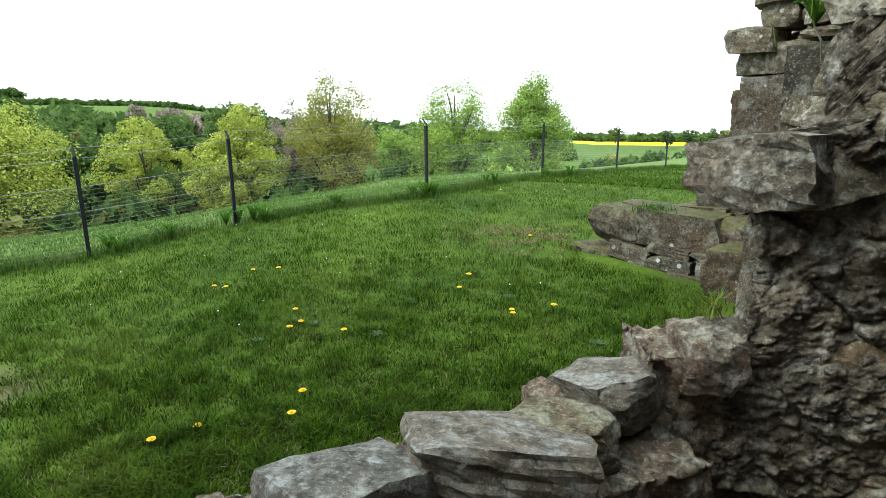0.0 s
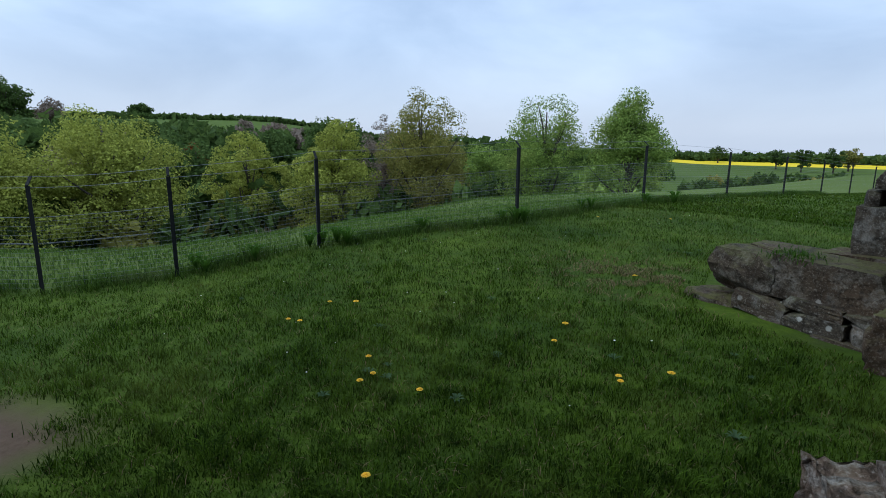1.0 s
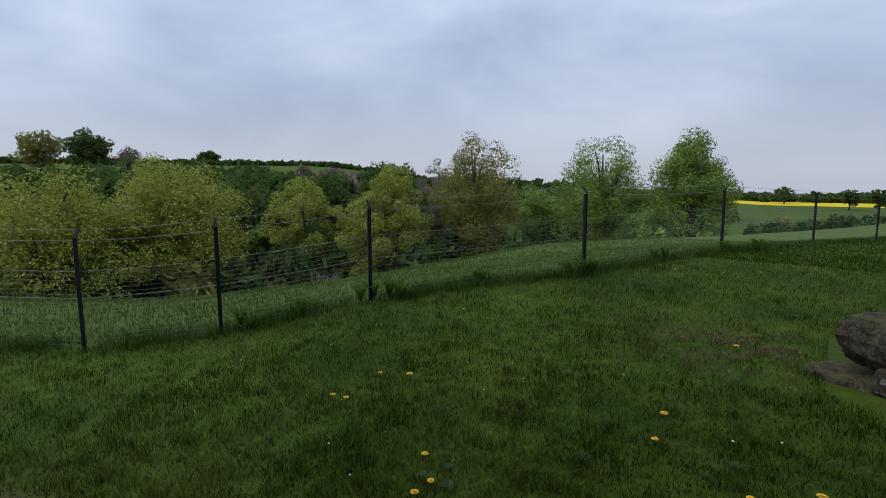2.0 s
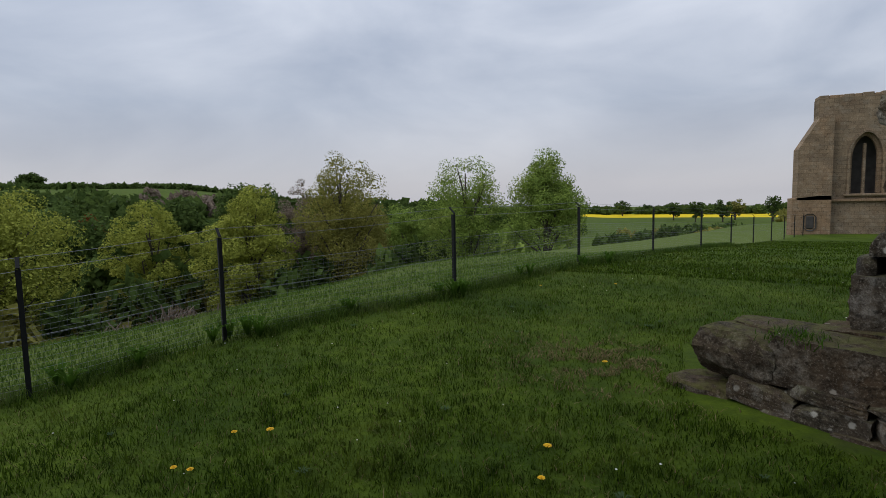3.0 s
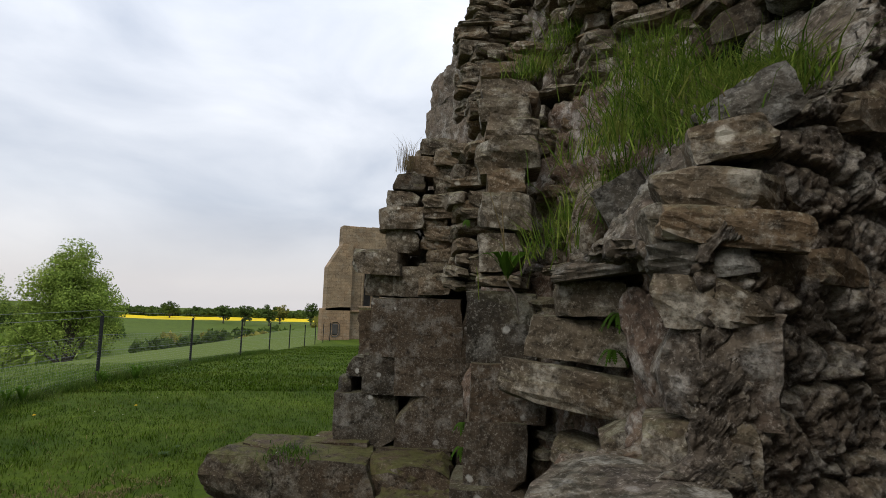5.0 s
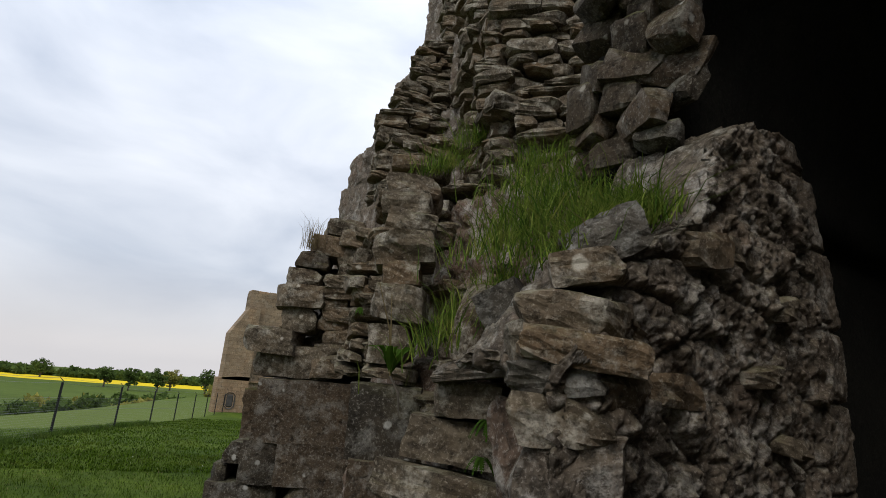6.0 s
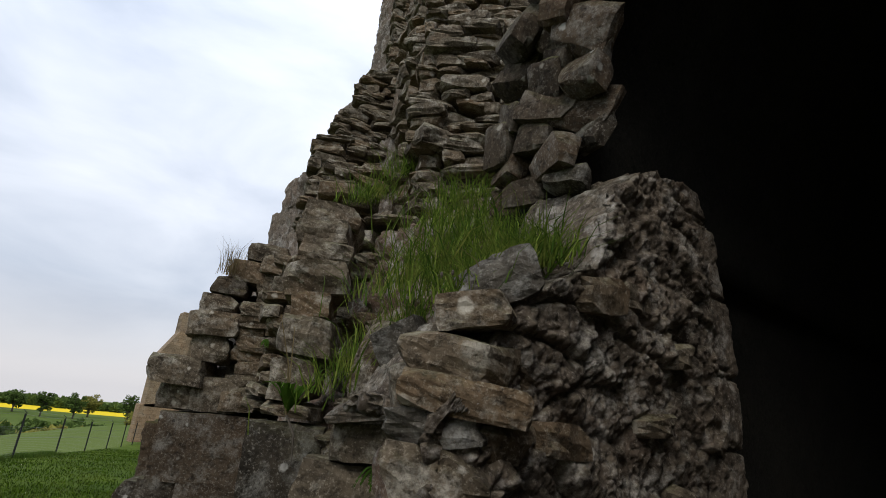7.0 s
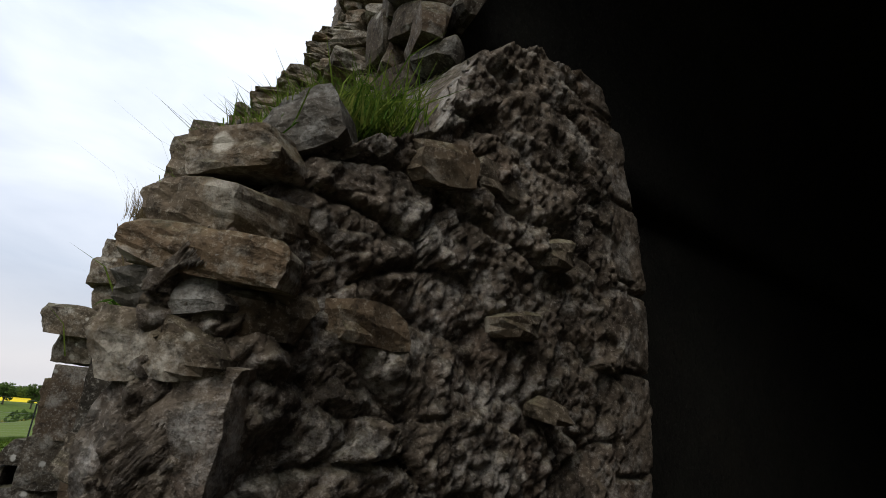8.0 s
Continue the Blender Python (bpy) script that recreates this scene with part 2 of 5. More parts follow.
RUBBLE = stone_material("rubble_stone", (0.064, 0.049, 0.033), (0.188, 0.150, 0.104), (0.205, 0.134, 0.076), lichen=0.75, pale=(0.430, 0.396, 0.330), moss=0.4, bump=0.8)
CORE = stone_material("lime_mortar_core", (0.098, 0.079, 0.061), (0.200, 0.157, 0.116), (0.175, 0.108, 0.072), lichen=0.72, pale=(0.470, 0.440, 0.395), moss=0.25, bump=1.0, spots=0.4, relief=0.032)
ASHLAR = stone_material("dressed_sandstone", (0.034, 0.028, 0.020), (0.100, 0.080, 0.057), (0.112, 0.073, 0.043), lichen=0.35, pale=(0.380, 0.370, 0.335), moss=0.4, spots=1.0, bump=0.8)
PALE = stone_material("pale_sill_stone", (0.080, 0.069, 0.055), (0.162, 0.144, 0.117), (0.162, 0.122, 0.084), lichen=0.6, pale=(0.326, 0.320, 0.292), bump=0.8, spots=0.6)
MOSSY = stone_material("mossy_plinth_stone", (0.036, 0.026, 0.017), (0.098, 0.074, 0.050), (0.106, 0.065, 0.034), lichen=0.38, pale=(0.300, 0.281, 0.240), moss=0.85, bump=0.9)
# near-black: the unlit chamber's shade is put into this base colour
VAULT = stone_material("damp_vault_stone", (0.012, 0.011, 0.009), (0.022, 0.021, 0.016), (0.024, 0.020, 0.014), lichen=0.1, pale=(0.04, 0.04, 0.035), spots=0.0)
CHURCH = stone_material("church_sandstone", (0.17, 0.128, 0.086), (0.285, 0.215, 0.143), (0.305, 0.195, 0.112), lichen=0.35, pale=(0.32, 0.295, 0.24), bump=0.2, grain=0.35, spots=0.0, courses=True)
TURF = ground_material()
BLADE = leaf_material("grass_blades", (0.010, 0.025, 0.002), (0.086, 0.148, 0.010), tip=(0.120, 0.146, 0.022))
TALL_BLADE = leaf_material("uncut_grass_blades", (0.026, 0.058, 0.008), (0.110, 0.175, 0.028), tip=(0.16, 0.18, 0.06), patch=2.0)
BANK_BLADE = leaf_material("bank_grass_blades", (0.056, 0.104, 0.016), (0.140, 0.215, 0.040), tip=(0.180, 0.215, 0.060), patch=0.8)
WALL_GRASS = leaf_material("wall_top_grass_blades", (0.042, 0.095, 0.012), (0.190, 0.255, 0.040), tip=(0.32, 0.30, 0.08), patch=6.0)
STRAW = leaf_material("dry_stalks", (0.16, 0.12, 0.06), (0.28, 0.22, 0.12))
FERN = leaf_material("fern_green", (0.030, 0.075, 0.008), (0.075, 0.145, 0.016))
POST = plain("black_painted_steel", (0.006, 0.007, 0.007), 0.95, 0.0, 0.3, 20)
WIRE = plain("galvanised_wire", (0.16, 0.17, 0.175), 0.5, 0.5, 0.2, 40)
BARK = plain("tree_bark", (0.075, 0.062, 0.048), 0.95, 0, 0.4, 6, 0.6)
PETAL = plain("dandelion_petals", (0.80, 0.50, 0.012), 0.7, 0, 0.15, 30)
DARK = plain("window_shadow", (0.05, 0.045, 0.04), 0.9, 0, 0.3, 3)
EARTH = plain("bare_earth", (0.13, 0.095, 0.065), 0.95, 0, 0.35, 8, 0.7)


# ---- helpers for things ----
def mesh_object(name, verts, faces, material, parent=None, label="", smooth=False):
    me = bpy.data.meshes.new(name)
    me.from_pydata(verts, [], faces)
    me.materials.append(material)
    if smooth:
        me.shade_smooth()
    ob = new(name, me)
    if parent:
        ob.parent = parent
    if label:
        ob["label"] = label
    return ob


def part(name, bm, material, parent=None, label="", smooth=False):
    me = bpy.data.meshes.new(name)
    bm.to_mesh(me)
    bm.free()
    me.materials.append(material)
    if smooth:
        me.shade_smooth()
    ob = new(name, me)
    if parent:
        ob.parent = parent
    if label:
        ob["label"] = label
    return ob


def box_bm(size, at=(0, 0, 0), bevel=0.0, bm=None):
    bm = bm or bmesh.new()
    made = bmesh.ops.create_cube(bm, size=1.0, matrix=Matrix.Translation(at) @ Matrix.Diagonal((*size, 1)))
    if bevel:
        edges = {e for v in made["verts"] for e in v.link_edges}
        bmesh.ops.bevel(bm, geom=list(edges), offset=bevel, segments=1, affect="EDGES")
    return bm


def tube(path, radius, sides=6):
    """Verts and faces of a tapering tube; radius is one number or one for each point."""
    verts, faces = [], []
    radii = radius if hasattr(radius, "__len__") else [radius] * len(path)
    for i, (p, r) in enumerate(zip(path, radii)):
        a, b = Vector(path[max(i - 1, 0)]), Vector(path[min(i + 1, len(path) - 1)])
        d = (b - a).normalized()
        side = d.cross(Vector((0.31, 0.95, 0.05))).normalized()
        up = d.cross(side)
        for k in range(sides):
            w = 2 * math.pi * k / sides
            verts.append(Vector(p) + side * (r * math.cos(w)) + up * (r * math.sin(w)))
    for i in range(len(path) - 1):
        for k in range(sides):
            j = (k + 1) % sides
            faces.append((i * sides + k, i * sides + j, (i + 1) * sides + j, (i + 1) * sides + k))
    faces.append(tuple(range(sides - 1, -1, -1)))
    faces.append(tuple(range((len(path) - 1) * sides, len(path) * sides)))
    return verts, faces


def joined(pieces):
    verts, faces = [], []
    for v, f in pieces:
        n = len(verts)
        verts.extend(v)
        faces.extend(tuple(i + n for i in face) for face in f)
    return verts, faces


STONES = {}


def stone_mesh(kind, seed, cuts=3, square=0.86, planes=7, rough=0.05):
    """One broken or dressed stone of unit size: a cube, rounded, sliced by random planes and roughened."""
    key = (kind, seed)
    if key in STONES:
        return STONES[key]
    rng = np.random.default_rng(seed * 7 + len(kind))
    bm = bmesh.new()
    bmesh.ops.create_cube(bm, size=1.0)
    bmesh.ops.subdivide_edges(bm, edges=bm.edges[:], cuts=cuts, use_grid_fill=True)
    co = np.array([v.co for v in bm.verts])
    ball = co / np.linalg.norm(co, axis=1)[:, None] * 0.62
    co = co * square + ball * (1 - square)
    for _ in range(planes):
        n = rng.normal(size=3)
        n /= np.linalg.norm(n)
        h = (np.abs(n).sum() * 0.5) * rng.uniform(0.66, 0.86)
        d = co @ n - h
        co -= np.where(d > 0, d, 0)[:, None] * n
    off = Vector(rng.uniform(0, 50, 3))
    for v, c in zip(bm.verts, co):
        p = Vector(c)
        v.co = p + Vector(noise.noise_vector(p * 2.2 + off)) * rough + Vector(noise.noise_vector(p * 6.0 + off)) * rough * 0.55 + Vector(noise.noise_vector(p * 13.0 + off)) * (rough * 0.3 if cuts > 5 else 0.0)
    me = bpy.data.meshes.new(kind)
    bm.to_mesh(me)
    bm.free()
    STONES[key] = me
    return me


def stone(parent, centre, size, material, turn=(0, 0, 0), kind="stone", rough=0.05, cuts=3, planes=7, square=0.86, seed=None, basis=None):
    """A stone as a piece of its own under parent: size is along its own x, y, z; turn in degrees; basis: the wall's own axes."""
    seed = random.randrange(14) if seed is None else seed
    base = stone_mesh(kind + material.name + str(cuts), seed, cuts, square, planes, rough)
    if not base.materials:
        base.materials.append(material)
    ob = new(kind, base)
    m = Euler([radians(a) for a in turn]).to_matrix().to_4x4()
    if basis is not None:
        m = basis.to_4x4() @ m
    ob.matrix_world = Matrix.Translation(centre) @ m @ Matrix.Diagonal((*size, 1))
    if parent:
        ob.parent = parent
    return ob


def rough_core(name, boxes, material, voxel=0.03, coarse=0.10, fine=0.035):
    """A solid mass out of leaning blocks, melted together and roughened like rubble set in mortar."""
    bm = bmesh.new()
    for (x0, x1), (y0, y1), (z0, z1), *turn in boxes:
        w = turn[0] if turn else 0
        m = pose((x0 + x1) / 2, (y0 + y1) / 2, (z0 + z1) / 2, 0, 0, w) @ Matrix.Diagonal((x1 - x0, y1 - y0, z1 - z0, 1))
        bmesh.ops.create_cube(bm, size=1.0, matrix=m)
    ob = part(name, bm, material)
    r = ob.modifiers.new("melt", "REMESH")
    r.mode, r.voxel_size, r.use_smooth_shade = "VOXEL", voxel, True
    s = ob.modifiers.new("soften", "SMOOTH")
    s.factor, s.iterations = 0.5, 4
    for label, size, strength in (("lumps", 0.26, coarse), ("knobs", 0.09, fine), ("grit", 0.032, fine * 0.4)):
        tex = bpy.data.textures.new(name + label, "CLOUDS")
        tex.noise_scale, tex.noise_depth, tex.noise_type = size, 3, "HARD_NOISE" if label != "grit" else "SOFT_NOISE"
        d = ob.modifiers.new(label, "DISPLACE")
        d.texture, d.strength, d.mid_level, d.texture_coords = tex, strength, 0.45, "GLOBAL"
    return ob


def lay_stones(parent, origin, along, out, length, heights, material, inside, rng, course=(0.09, 0.18), width=(0.14, 0.38),
               depth=0.22, proud=(0.0, 0.06), tilt=5, rough=0.06, planes=7, gap=0.012, chance=1.0):
    """Rough courses of single stones on a wall face. along, out: unit vectors of the face; inside(u, z): where the face has stones."""
    along, out = Vector(along).normalized(), Vector(out).normalized()
    basis = Matrix((along, -out, Vector((0, 0, 1)))).transposed()
    z = heights[0]
    while z < heights[1]:
        h = rng.uniform(*course)
        u = -rng.uniform(0, width[0])
        while u < length:
            w = rng.uniform(*width)
            mu, mz = u + w / 2, z + h / 2 + rng.uniform(-0.02, 0.02)
            if inside(mu, mz) and rng.random() < chance:
                p = rng.uniform(*proud)
                c = Vector(origin) + along * mu + Vector((0, 0, mz - origin[2])) + out * (p - depth / 2)
                stone(parent, c, (w - gap, depth, h - gap), material, (rng.uniform(-tilt, tilt), rng.uniform(-tilt, tilt), rng.uniform(-tilt, tilt)),
                      rough=rough, planes=planes, basis=basis)
            u += w
        z += h


def step(x, a, b):
    t = min(1, max(0, (x - a) / (b - a)))
    return t * t * (3 - 2 * t)


# ---- ground ----
FENCE = [(-9.6, 0.9), (-7.9, 1.9), (-6.43, 2.93), (-5.46, 4.0), (-4.72, 5.75), (-2.86, 8.6), (-1.56, 12.7), (-0.15, 17.2),
         (1.3, 21.2), (2.65, 25.6), (4.0, 29.8), (5.3, 33.4), (6.4, 36.4), (7.3, 38.6), (8.1, 40.4)]


def fence_side(x, y):
    """Metres past the fence line, to its far side."""
    best = 1e9
    line = FENCE + [(12.0, 50.0)]
    for (ax, ay), (bx, by) in zip(line, line[1:]):
        dx, dy = bx - ax, by - ay
        l2 = dx * dx + dy * dy
        t = ((x - ax) * dx + (y - ay) * dy) / l2
        if ax == line[0][0]:
            t = min(t, 1)
        elif bx == line[-1][0]:
            t = max(t, 0)
        else:
            t = min(1, max(0, t))
        px, py = ax + t * dx, ay + t * dy
        d = math.hypot(x - px, y - py)
        s = (dx * (y - ay) - dy * (x - ax))
        if d < abs(best):
            best = d if s > 0 else -d
    return best


def along(value, stops):
    """A smooth way through (place, height) pairs."""
    for (a, h0), (b, h1) in zip(stops, stops[1:]):
        if value <= b:
            return h0 + (h1 - h0) * step(value, a, b)
    return stops[-1][1]


def ground_z(x, y):
    near = 0.22 * math.exp(-((x + 2.2) ** 2 + (y - 10.5) ** 2) / 30.0) - 0.24 * math.exp(-((x + 6.3) ** 2 + (y - 2.6) ** 2) / 7.0)
    near += 0.03 * noise.noise(Vector((x * 0.9, y * 0.9, 0))) + 0.012 * noise.noise(Vector((x * 4, y * 4, 2)))
    # the sunk floor on the inner side of the low sill wall
    near -= 0.42 * step((x - 0.15) * 0.71 - (y - 0.75) * 0.71, 0.0, 0.3) * step(y, 2.0, 1.5)
    away, s = math.hypot(x, y), fence_side(x, y)
    lawn = near + (-1.1 * step(y, 14, 40) if y < 60 else -1.1) - 0.026 * max(0.0, away - 60)
    if s <= 0:
        return lawn
    ang = math.degrees(math.atan2(-x, y))
    left = along(away, [(0, 0), (6, -1.0), (30, -9.0), (62, -9.0), (120, 0.0), (190, 6.6), (240, 6.0), (1600, -20.0)])
    right = along(away, [(0, 0), (20, -0.3), (60, -4.0), (90, -5.5), (150, -8.2), (230, -10.2), (330, -9.3), (450, -10.6), (1600, -36.0)])
    w = step(ang, 4, 24)
    left -= 7.5 * step(away, 90, 180) * (1 - step(ang, 30, 50))
    far = left * w + right * (1 - w)
    near_edge = along(ang, [(-20, 8.0), (5, 7.0), (22, 6.0), (32, 4.2), (45, 2.0), (90, 1.4)])
    k = step(s, near_edge, near_edge + 10)
    return lawn * (1 - k) + far * k - 0.09 * min(s, 4.0)


def build_ground():
    """One sheet: fine near the walls, coarser towards the horizon."""
    def steps(a, b, first, grow):
        out, d = [a], first
        while out[-1] < b:
            out.append(out[-1] + d)
            d *= grow
        return out
    xs = sorted({round(-v, 3) for v in steps(0, 1500, 0.22, 1.055)} | {round(v, 3) for v in steps(0, 1500, 0.22, 1.055)})
    ys = sorted({round(4 - v, 3) for v in steps(0, 400, 0.22, 1.09)} | {round(4 + v, 3) for v in steps(0, 1500, 0.22, 1.045)})
    verts = [(x, y, ground_z(x, y)) for y in ys for x in xs]
    n = len(xs)
    faces = [(j * n + i, j * n + i + 1, (j + 1) * n + i + 1, (j + 1) * n + i) for j in range(len(ys) - 1) for i in range(n - 1)]
    ob = mesh_object("ground", verts, faces, TURF, smooth=True)
    tagged(ob, "mown grass lawn falling to a wooded valley and fields", "ground", kind="structure")
    earth = ob.data.attributes.new("earth", "FLOAT", "POINT")
    bank = ob.data.attributes.new("bank", "FLOAT", "POINT")
    e, g = [], []
    for x, y, z in verts:
        v = 0.0
        if -6 < x < 7 and -4 < y < 8:
            wob = 0.25 * noise.noise(Vector((x * 2.5, y * 2.5, 3)))
            v = max(v, 1 - step(math.hypot((x + 2.80) / 0.72, (y - 0.62) / 0.90) + wob, 0.75, 1.05))
            v = max(v, 1 - step(abs((x - 0.2) * 0.52 + (y - 5.55) * 0.85) + wob, -0.06, 0.05) if 0.6 < x < 2.2 and y > 3.8 else 0)
            if y < 1.2 and x > -0.3:
                v = 1.0
        e.append(v)
        g.append(step(fence_side(x, y), 0.0, 0.5) * (1 - 0.7 * step(math.hypot(x, y), 40, 80)))
    earth.data.foreach_set("value", e)
    bank.data.foreach_set("value", g)
    return ob


build_ground()


# ---- ruined walls ----
def near_wall():
    """The thick broken wall end beside the opening: rubble and mortar, stepping up and back."""
    core = rough_core("wall_rubble", [
        ((1.30, 3.40), (2.05, 2.5), (-0.5, 0.50)), ((1.55, 3.40), (2.05, 2.5), (0.4, 1.25)), ((1.36, 3.40), (2.05, 2.2), (1.25, 1.45)),
        ((1.72, 3.40), (2.05, 2.3), (1.4, 1.95)), ((1.86, 3.40), (2.05, 2.4), (1.9, 2.18)), ((2.06, 3.40), (2.05, 2.7), (2.1, 2.42)),
        ((2.32, 3.40), (2.05, 2.9), (2.4, 2.68)), ((2.60, 3.40), (2.05, 2.6), (2.6, 2.90)),
        ((2.08, 3.6), (2.1, 4.4), (-0.5, 1.60)), ((2.16, 3.6), (2.3, 4.4), (1.5, 2.10)), ((2.35, 3.6), (2.5, 4.6), (2.0, 2.62)),
        ((2.50, 3.6), (3.0, 5.0), (2.5, 3.0)), ((2.42, 3.5), (2.55, 3.8), (2.5, 3.05)), ((2.62, 3.7), (2.8, 4.4), (2.9, 3.4)),
    ], CORE, voxel=0.03, coarse=0.10, fine=0.05)
    tagged(core, "broken end of a thick rubble wall with crumbling mortar", "wall", kind="structure")
    rng = random.Random(3)
    left_edge = [(-0.5, 1.08), (0.5, 1.12), (0.72, 1.36), (1.1, 1.40), (1.20, 1.33), (1.40, 1.34), (1.52, 1.52), (1.8, 1.57), (2.08, 1.57), (2.25, 1.60), (2.45, 1.64), (3.3, 1.70)]
    right_edge = [(-0.5, 3.72), (1.9, 3.70), (2.4, 3.65), (2.65, 3.60), (3.04, 3.47), (3.30, 3.30)]
    # the weathered face itself: block by block, each set a little in or out, with eaten joints and knobbly mortar
    cols, rows = 440, 480
    verts, faces = [], []
    turn_at = 0.20
    for j in range(rows + 1):
        v = j / rows
        for i in range(cols + 1):
            u = i / cols
            if u < turn_at:
                f = 0.0
            else:
                f = (u - turn_at) / (1 - turn_at)
            top = along(f, [(0, 2.06), (0.05, 2.26), (0.125, 2.46), (0.20, 2.55), (0.28, 2.62), (0.34, 2.88), (0.41, 3.06), (0.5, 3.15), (0.65, 3.24), (0.85, 3.29), (1.0, 3.26)])
            z = -0.5 + (top + 0.5) * min(1.0, v / 0.94)
            x0 = along(z, left_edge)
            if u < turn_at:
                k = 1 - u / turn_at
                base = Vector((x0 + 0.02 + 0.62 * k ** 1.1, 1.80 + 0.45 * k, z))
                n = Vector((-1, -0.45 * (1 - k), 0)).normalized()
            else:
                base = Vector((x0 + 0.02 + (along(z, right_edge) - x0) * f, 1.73 + 0.16 * f + 0.07 * (1 - step(f, 0, 0.06)) + 0.34 * step(f, 0.90, 1.0) ** 2, z))
                n = Vector((-0.5 * (1 - step(f, 0, 0.08)), -1, 0)).normalized()
            back = max(0.0, (v - 0.94) / 0.06)
            if back:
                base.y += 0.5 * back
                base.z += 0.02 * back
                n = (n * (1 - back) + Vector((0, 0, 1)) * back).normalized()
            w = noise.noise_vector(base * 3.1) * 0.03
            q = Vector((base.x * 2.7, base.y * 2.7, base.z * 4.9)) + w * 9
            dist, pts = noise.voronoi(q)
            cell = noise.cell_vector(pts[0] * 7.3)
            joint = min(1.0, (dist[1] - dist[0]) / 0.17)
            block = (cell.x - 0.40) * 0.055 + (q - pts[0]).dot(cell - Vector((0.5, 0.5, 0.5))) * 0.035
            smooth_part = step(f, 0.74, 0.86)
            bare_stone = step(noise.noise(base * 1.7 + Vector((4, 0, 0))), -0.25, 0.15)
            pits = noise.turbulence(base * 8.0, 3, False) - 0.4
            fine = noise.turbulence(base * 16.0, 3, True) - 0.5
            knob, _ = noise.voronoi(Vector((base.x * 11, base.y * 11, base.z * 15)) + w * 30)
            lump = 0.009 * (0.45 - knob[0]) - 0.008 * (1 - min(1.0, (knob[1] - knob[0]) / 0.2))
            rest = 1 - 0.7 * smooth_part
            crumbs = noise.turbulence(base * 38.0, 2, True) - 0.45
            h = (block - 0.036 * (1 - joint) ** 1.4 * bare_stone) * (1 - 0.8 * smooth_part) + (lump - 0.026 * pits + 0.026 * fine + 0.011 * crumbs) * rest
            if f > 0.80:
                groove = abs(((z + 0.16 * math.sin(9 * cell.y) * 0.1) / 0.37) % 1.0 - 0.5)
                h -= 0.03 * smooth_part * (1 - step(groove, 0.0, 0.05))
            verts.append(base + n * h)
    row = cols + 1
    faces = [(j * row + i, j * row + i + 1, (j + 1) * row + i + 1, (j + 1) * row + i) for j in range(rows) for i in range(cols)]
    skin = mesh_object("rubble_face", verts, faces, CORE, core, "weathered rubble face with grey lichen crust", smooth=True)
    thick = skin.modifiers.new("thickness", "SOLIDIFY")
    thick.thickness, thick.offset = 0.03, -1
    # single stones that stand out of the face
    def face(u, z):
        top = along(u, [(1.1, 2.0), (1.7, 2.22), (1.95, 2.35), (2.3, 2.6), (2.6, 2.95), (3.5, 2.95)])
        return along(z, left_edge) + 0.22 < u < 3.0 and z < top
    lay_stones(core, (0, 1.77, 0), (1, 0.0, 0), (0.0, -1, 0), 3.2, (-0.4, 3.0), RUBBLE, face, rng, (0.08, 0.17), (0.12, 0.30), 0.24,
               (0.0, 0.05), 10, 0.10, 10, 0.02, 0.12)
    return core


